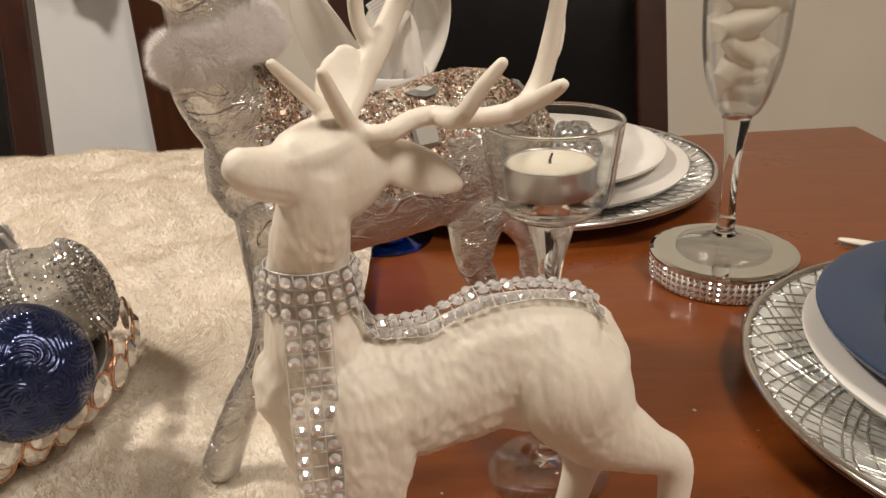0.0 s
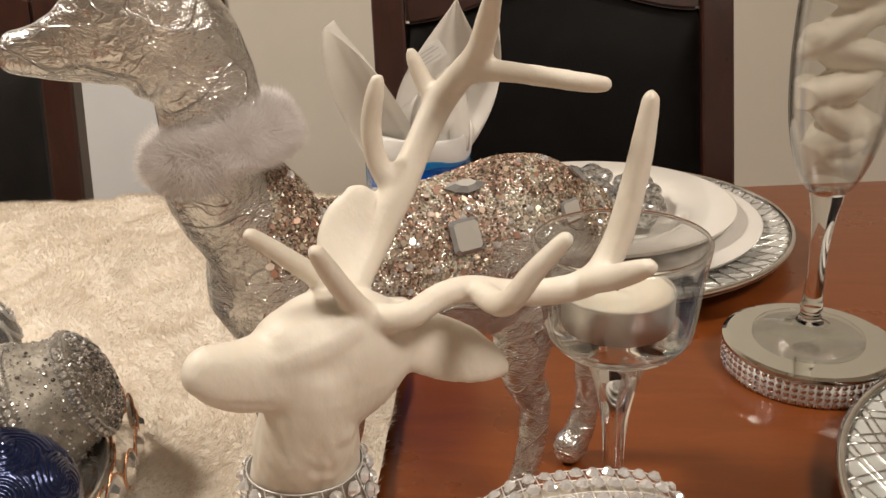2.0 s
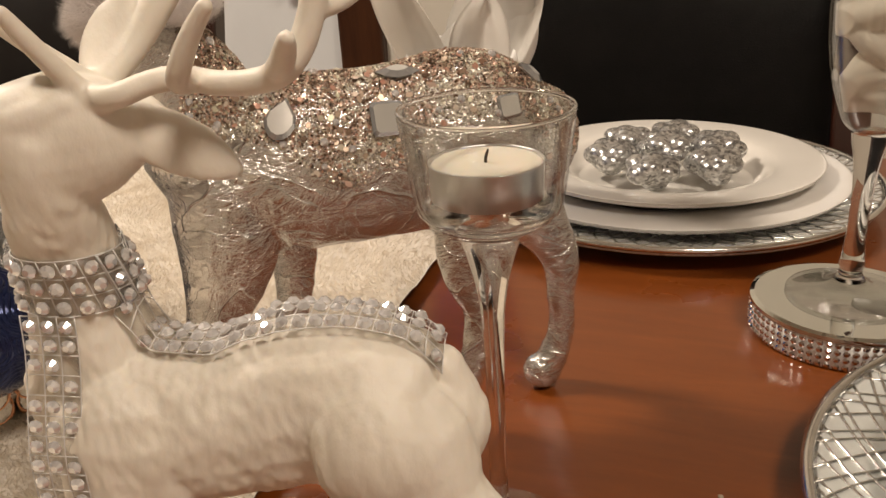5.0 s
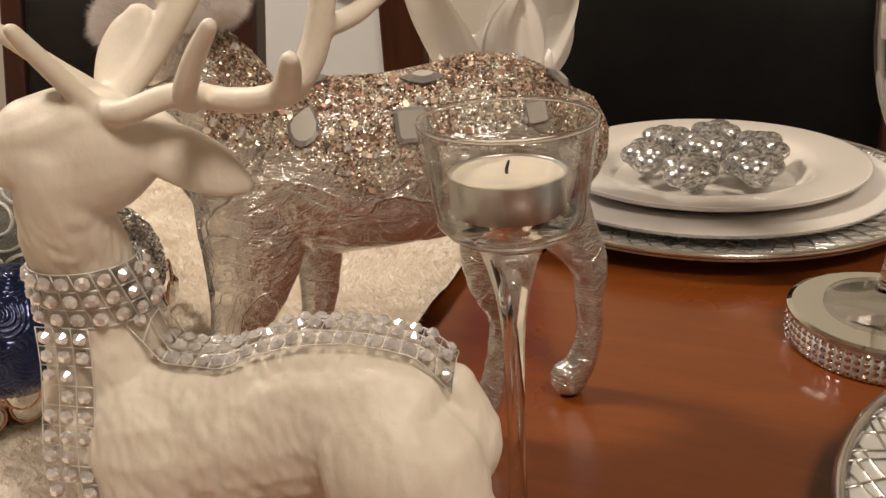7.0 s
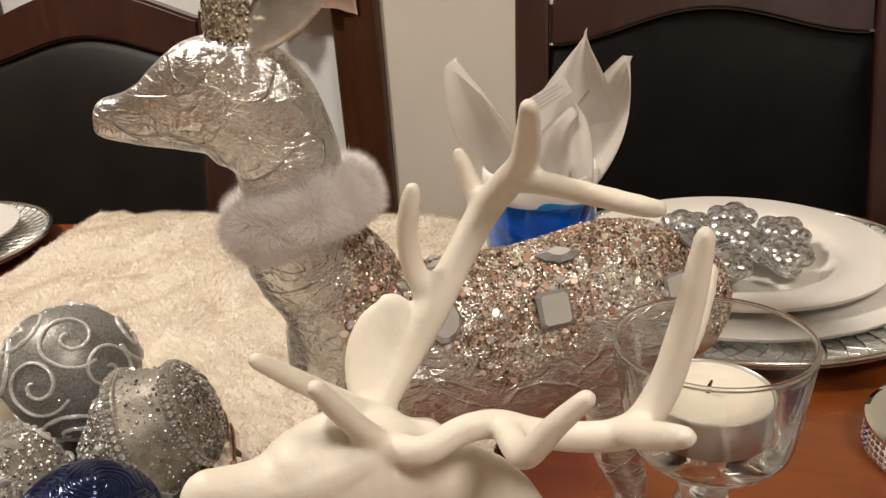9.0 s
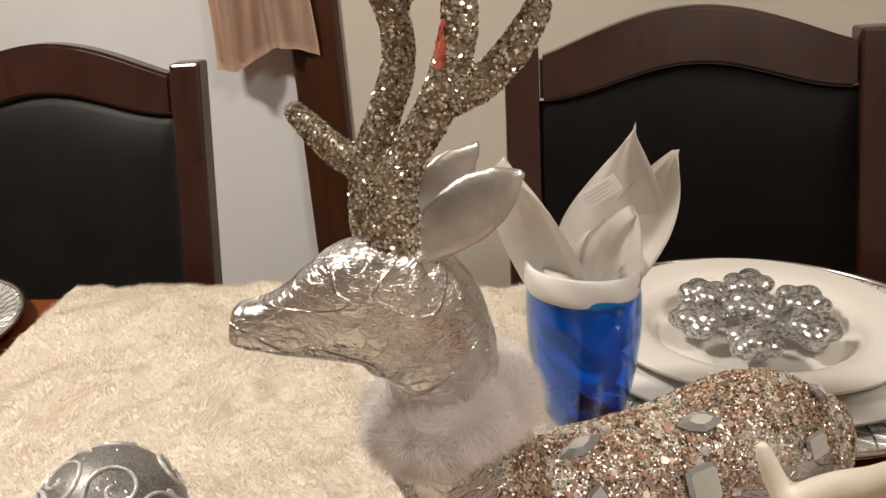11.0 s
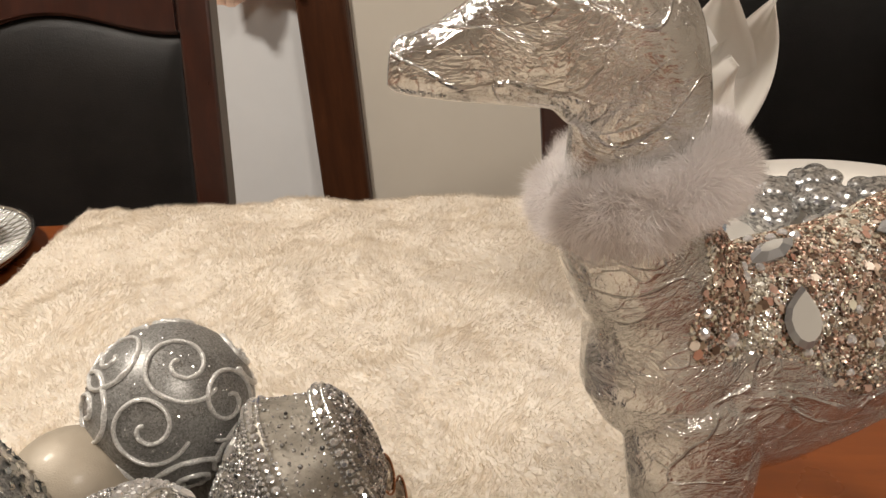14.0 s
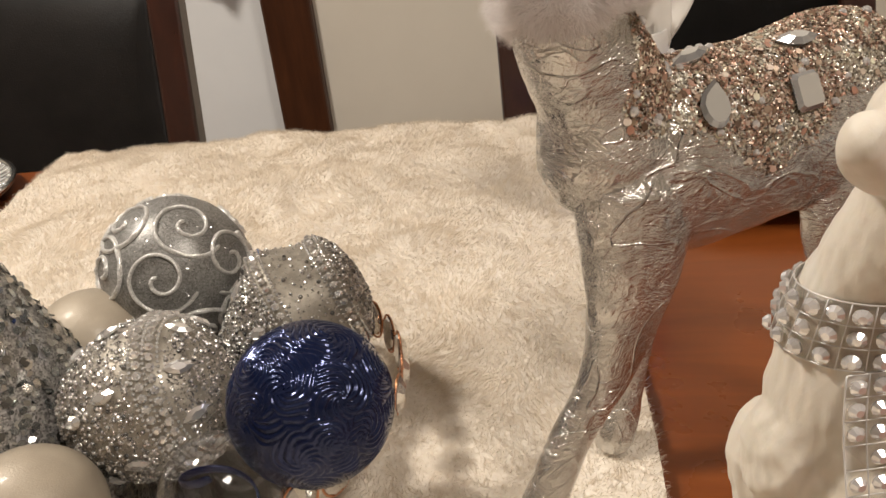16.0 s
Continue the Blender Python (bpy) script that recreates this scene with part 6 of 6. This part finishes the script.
# ---- bead bowl and baubles ----
BX, BY = -0.213, 0.362
bowl = thing("bead_bowl", (BX, BY, 0.764), "shallow bowl of oval smoky crystals in copper wire, on the fur", "bowl")
OVAL = gem_mesh("oval_crystal", ring_outline(10, 0.0070, 0.0088), 0.0046, 0.5, 0.4)
OVAL.materials.append(M_CRYSTAL)
bm = bmesh.new()
n, m = 24, 8
ring_pts = [(0.0078 * math.cos(a), 0.0096 * math.sin(a)) for a in np.linspace(0, 2 * math.pi, n, endpoint=False)]
loops = []
for x, y in ring_pts:
    d = V((x, y, 0)).normalized()
    loops.append([bm.verts.new(V((x, y, 0.001)) + d * 0.0006 * math.cos(b) + V((0, 0, 0.0006 * math.sin(b)))) for b in np.linspace(0, 2 * math.pi, m, endpoint=False)])
for i in range(n):
    for j in range(m):
        bm.faces.new((loops[i][j], loops[(i + 1) % n][j], loops[(i + 1) % n][(j + 1) % m], loops[i][(j + 1) % m]))
bmesh.ops.recalc_face_normals(bm, faces=bm.faces)
WIRE = bpy.data.meshes.new("wire_ring")
bm.to_mesh(WIRE)
bm.free()
WIRE.materials.append(M_COPPER)
shade(WIRE)
for k, (r, z, tilt) in enumerate([(0.070, 0.003, 35), (0.083, 0.012, 48), (0.0975, 0.0275, 58)]):
    count = int(2 * math.pi * r / 0.0172)
    for i in range(count):
        a = 2 * math.pi * (i + 0.5 * (k % 2)) / count
        way = V((math.cos(a) * math.sin(radians(tilt + 20)), math.sin(a) * math.sin(radians(tilt + 20)), -math.cos(radians(tilt + 20)) * 0.6)).normalized()
        m4 = Matrix.Translation((r * math.cos(a), r * math.sin(a), z + 0.004)) @ stand(way, (-math.sin(a), math.cos(a), 0))
        for mesh, nm in ((OVAL, "crystal"), (WIRE, "wire_ring")):
            ob = new(nm, mesh)
            ob.parent = bowl
            ob.matrix_basis = m4
bm = bmesh.new()
lathe(bm, [(0.0, 0.7680), (0.062, 0.7680), (0.072, 0.7740), (0.079, 0.7800), (0.084, 0.7890), (0.0825, 0.7892), (0.077, 0.7810), (0.070, 0.7760), (0.060, 0.7700), (0.0, 0.7700)], (BX, BY), 64)
part("basin", bm, M_CRYSTAL, bowl, "smoky glass basin")


def ball(name, place, r, material, label, seg=64):
    bm = bmesh.new()
    bmesh.ops.create_uvsphere(bm, u_segments=seg, v_segments=seg // 2, radius=r, matrix=Matrix.Translation(place))
    ob = part(name, bm, material, None, "", True, (place[0], place[1], place[2] - r))
    return tagged(ob, label, "bauble", "baubles in the bowl")


# frosted ball with raised white scrolls
SB, SR = V((-0.2393, 0.4289, 0.8268)), 0.0378
swirl = thing("swirl_bauble", SB - V((0, 0, SR)), "frosted grey bauble with raised white glitter scrolls", "bauble", "baubles in the bowl")
bm = bmesh.new()
bmesh.ops.create_uvsphere(bm, u_segments=72, v_segments=40, radius=SR, matrix=Matrix.Translation(SB))
shell = part("ball", bm, M_SWIRLBALL, swirl)
p, n = scatter(shell.data, 2600)
v, f = flakes(p, n, 0.00038, 0.5)
tagged(mesh_part("glitter", raw_mesh("glitter", v, f), M_SILVERCHIPS, swirl, "", False), "", "", "", "stuff")


def on_ball(c, r, centre, east, north, x, y):
    """A place on a ball: x, y as angles round a scroll's middle."""
    q = centre + east * math.tan(x) + north * math.tan(y)
    return c + q.normalized() * r


def scroll(c, r, way, spin, size, turns, flip, width):
    way = V(way).normalized()
    east = way.cross(V((0, 0, 1)))
    east = east.normalized() if east.length > 0.1 else V((1, 0, 0))
    north = east.cross(way)
    pts = []
    n = 40
    for i in range(n):
        f = i / (n - 1)
        a = spin + flip * f * turns * 2 * math.pi
        q = size * (0.12 + 0.88 * f ** 0.9)
        p = on_ball(c, r, way, east, north, q * math.cos(a), q * math.sin(a))
        pts.append((*p, width * (0.85 + 0.2 * math.sin(i * 2.3)), width * 0.55))
    bm = bmesh.new()
    tube(bm, pts, tuple(way), n * 2, 8)
    return bm


for k, w in enumerate([(0.25, -0.9, 0.30), (0.95, -0.25, 0.28), (-0.65, -0.75, 0.35), (0.40, -0.65, -0.62), (0.50, -0.35, 0.82), (-0.35, -0.35, 0.88), (-0.5, -0.75, -0.5), (0.9, -0.2, -0.5), (-0.95, 0.1, 0.2), (0.7, 0.6, 0.4), (-0.2, 0.6, 0.75), (-0.1, 1, 0.0)]):
    part("scroll", scroll(SB, SR * 1.004, w, k * 1.7 + 0.6, 0.50, 1.5, 1 if k % 2 else -1, 0.0018), M_SWIRL, swirl)

# cobalt ball with combed relief
BB, BR = V((-0.1361, 0.3196, 0.8222)), 0.0309
bm = bmesh.new()
bmesh.ops.create_icosphere(bm, subdivisions=7, radius=1.0)
seeds = [V(w).normalized() for w in RNG.normal(0, 1, (16, 3))] + [V((0.55, -0.8, 0.1)).normalized(), V((-0.6, -0.75, 0.25)).normalized(), V((0.0, -0.7, 0.7)).normalized(), V((0.1, -0.8, -0.5)).normalized()]
frames = [(w.orthogonal().normalized(), w.cross(w.orthogonal().normalized())) for w in seeds]
for q in bm.verts:
    d = q.co.normalized()
    near = sorted((math.acos(max(-1.0, min(1.0, d.dot(w)))), k) for k, w in enumerate(seeds))[:2]
    dist, k = near[0]
    az = math.atan2(d.dot(frames[k][1]), d.dot(frames[k][0]))
    phase = 70 * dist + (9 if k % 2 else -9) * az + 5 * noise.noise(d * 4 + V((k, 0, 0)))
    ridge = abs(math.sin(phase / 2)) ** 0.55
    fade = min(1.0, (near[1][0] - dist) / 0.06 + 0.25)
    q.co = BB + d * BR * (1 + 0.040 * fade * (ridge - 0.6))
cobalt = part("cobalt_bauble", bm, M_BLUEBALL, None, "", True, BB - V((0, 0, BR)))
tagged(cobalt, "dark cobalt bauble with glossy combed swirl relief", "bauble", "baubles in the bowl")

ball("pearl_bauble", (-0.2720, 0.3920, 0.8040), 0.0290, M_PEARL, "satin pearl-white bauble lying among the others")
ball("pearl_bauble", (-0.240, 0.287, 0.7950), 0.0270, M_PEARL, "satin pearl-white bauble at the front of the bowl")


def cut(rows, n):
    """A profile with its corners kept sharp: even steps along straight lines."""
    rows = np.array(rows)
    run = np.concatenate([[0], np.cumsum(np.linalg.norm(np.diff(rows, axis=0), axis=1))])
    steps = np.sort(np.concatenate([np.linspace(0, run[-1], n - len(rows)), run]))
    return [(float(np.interp(q, run, rows[:, 0])), float(np.interp(q, run, rows[:, 1]))) for q in np.unique(steps)]


def jewel_bauble(label, centre, axis, profile, bands, leaves, plain):
    """A turned champagne bauble with beaded bands, leaf-cut stones and glitter outside its plain stretch."""
    ob = thing("jewelled_bauble", centre - V((0, 0, max(r for r, _ in profile) * 0.9)), label, "bauble", "baubles in the bowl")
    m = Matrix.Translation(centre) @ stand(axis, (0, 0.3, 1))
    back = np.array(m.inverted())
    bm = bmesh.new()
    lathe(bm, cut(profile, 46), (0, 0), 64)
    bmesh.ops.transform(bm, matrix=m, verts=bm.verts)
    body = part("body", bm, M_CHAMPAGNE, ob)

    def height(mid):
        return (mid + np.array(base_of(ob))) @ back[2, :3] + back[2, 3]

    def sown(mid, nor):
        z = height(mid)
        bare = (z > plain[0]) & (z < plain[1])
        near = np.min([abs(z - b) for b, _ in bands], axis=0) < 0.0042
        return np.where(bare, 0.14, 1.0) * np.where(near, 0.10, 1.0)

    p, n = scatter(body.data, 15000, sown)
    v, f = flakes(p, n, 0.00054, 0.7)
    tagged(mesh_part("glitter", raw_mesh("glitter", v, f), M_SILVERCHIPS, ob, "", False), "", "", "", "stuff")
    p, n = scatter(body.data, 1300, sown)
    v, f = studs(p, n, 0.0010)
    tagged(mesh_part("beading", raw_mesh("beading", v, f), M_SILVERCHIPS, ob, "", True), "", "", "", "stuff")
    prof = np.array(cut(profile, 90))

    def seat(z, a, lift):
        i = int(np.argmin(abs(prof[:, 1] - z)))
        dr, dz = prof[min(i + 1, len(prof) - 1)] - prof[max(i - 1, 0)]
        nrm = V((abs(dz) * math.cos(a), abs(dz) * math.sin(a), -dr * (1 if dz > 0 else -1))).normalized()
        loc = V((prof[i, 0] * math.cos(a), prof[i, 0] * math.sin(a), z)) + nrm * lift
        return Matrix.Translation(m @ loc - base_of(ob)) @ m.to_3x3().to_4x4() @ stand(nrm, (0, 0, 1)), prof[i, 0]

    for z, wide in bands:
        for dz, mesh, gap, lift in ((0.0, BAND, 0.0044, 0.0003), (-wide, BEAD, 0.0021, 0.0002), (wide, BEAD, 0.0021, 0.0002)):
            count = int(2 * math.pi * seat(z + dz, 0, 0)[1] / gap)
            for k in range(count):
                piece = new("rhinestone" if mesh is BAND else "bead", mesh)
                piece.parent = ob
                piece.matrix_basis = seat(z + dz, 2 * math.pi * k / count, lift)[0]
    for z, count in leaves:
        for k in range(count):
            piece = new("leaf_stone", SMALLLEAF)
            piece.parent = ob
            piece.matrix_basis = seat(z, 2 * math.pi * k / count + 0.3, 0.0005)[0]
    return ob


M_BANDSTONE = stone_mat("clear_band_stone", (0.95, 0.945, 0.93), 0.09, 0.72)
M_CHAMPAGNE = two_tone("champagne_satin_lacquer", (0.24, 0.22, 0.185), (0.44, 0.405, 0.345), 130.0, (0.40, 0.55), 0.45, (700.0, 0.4, 0.0006))
BAND = gem_mesh("band_stone", ring_outline(8, 0.0019, 0.0019), 0.0022, 0.5, 0.35)
BEAD = gem_mesh("bead", ring_outline(6, 0.00085, 0.00085), 0.0013, 0.5, 0.35)
SMALLLEAF = gem_mesh("small_leaf_stone", leaf_outline(0.0030, 0.0062), 0.0022, 0.55, 0.4)
for g in (BAND, BEAD, SMALLLEAF):
    g.materials.append(M_BANDSTONE)
jewel_bauble("champagne double-cone bauble with beaded bands of rhinestones", V((-0.1690, 0.4040, 0.8140)), (0.84, 0.44, 0.31),
             [(0.0, -0.038), (0.008, -0.0375), (0.017, -0.028), (0.0265, -0.016), (0.0340, -0.008), (0.0345, -0.002), (0.0300, 0.009), (0.0272, 0.018), (0.0275, 0.025), (0.019, 0.031), (0.008, 0.034), (0.0, 0.0345)],
             [(-0.0050, 0.0031), (0.0215, 0.0027)], [(-0.018, 6)], (-0.001, 0.019))
jewel_bauble("silver glitter onion-shaped bauble with leaf-cut stones", V((-0.2150, 0.3420, 0.8090)), (0.93, 0.18, 0.26),
             [(0.0, -0.038), (0.012, -0.0365), (0.0230, -0.029), (0.0315, -0.013), (0.0340, 0.0), (0.0330, 0.011), (0.0302, 0.019), (0.0235, 0.028), (0.012, 0.034), (0.0, 0.036)],
             [(0.0130, 0.0024), (0.0180, 0.0024)], [(-0.018, 6), (-0.001, 7), (0.0262, 8)], (0.0290, 0.0300))

# sequin cone tree
TX, TY = -0.3080, 0.3320
tree = thing("cone_tree", (TX, TY, 0.7665), "silver sequin-covered cone tree standing beside the bowl", "ornament")
bm = bmesh.new()
lathe(bm, smooth_profile([(0.0, 0.7670), (0.074, 0.7672), (0.075, 0.7700), (0.0660, 0.8000), (0.0480, 0.8450), (0.0280, 0.8950), (0.0080, 0.9430), (0.0020, 0.9500), (0.0, 0.9510)], 40), (TX, TY), 48)
cone = part("cone", bm, M_SILVERGLIT, tree)
p, n = scatter(cone.data, 5200)
v, f = flakes(p, n, 0.0020, 0.32, 6)
tagged(mesh_part("sequin_skin", raw_mesh("sequin_skin", v, f), M_SEQUIN, tree, "", False), "", "", "", "stuff")

# clear bauble with a blue cap at the bowl's front
cb = thing("clear_bauble", (-0.161, 0.285, 0.7885), "clear plastic bauble with blue ribbon inside", "bauble", "baubles in the bowl")
bm = bmesh.new()
bmesh.ops.create_uvsphere(bm, u_segments=40, v_segments=24, radius=0.0215, matrix=Matrix.Translation((-0.161, 0.285, 0.8100)))
part("shell", bm, M_PLASTIC, cb)
bm = bmesh.new()
pts = [(-0.161 + 0.012 * math.cos(t * 5), 0.285 + 0.011 * math.sin(t * 5), 0.803 + 0.022 * t, 0.0016, 0.0005) for t in np.linspace(0, 1, 14)]
tube(bm, pts, (0, 0, 1), 50, 8)
part("ribbon", bm, M_BLUEBALL, cb, "dark blue ribbon curl")
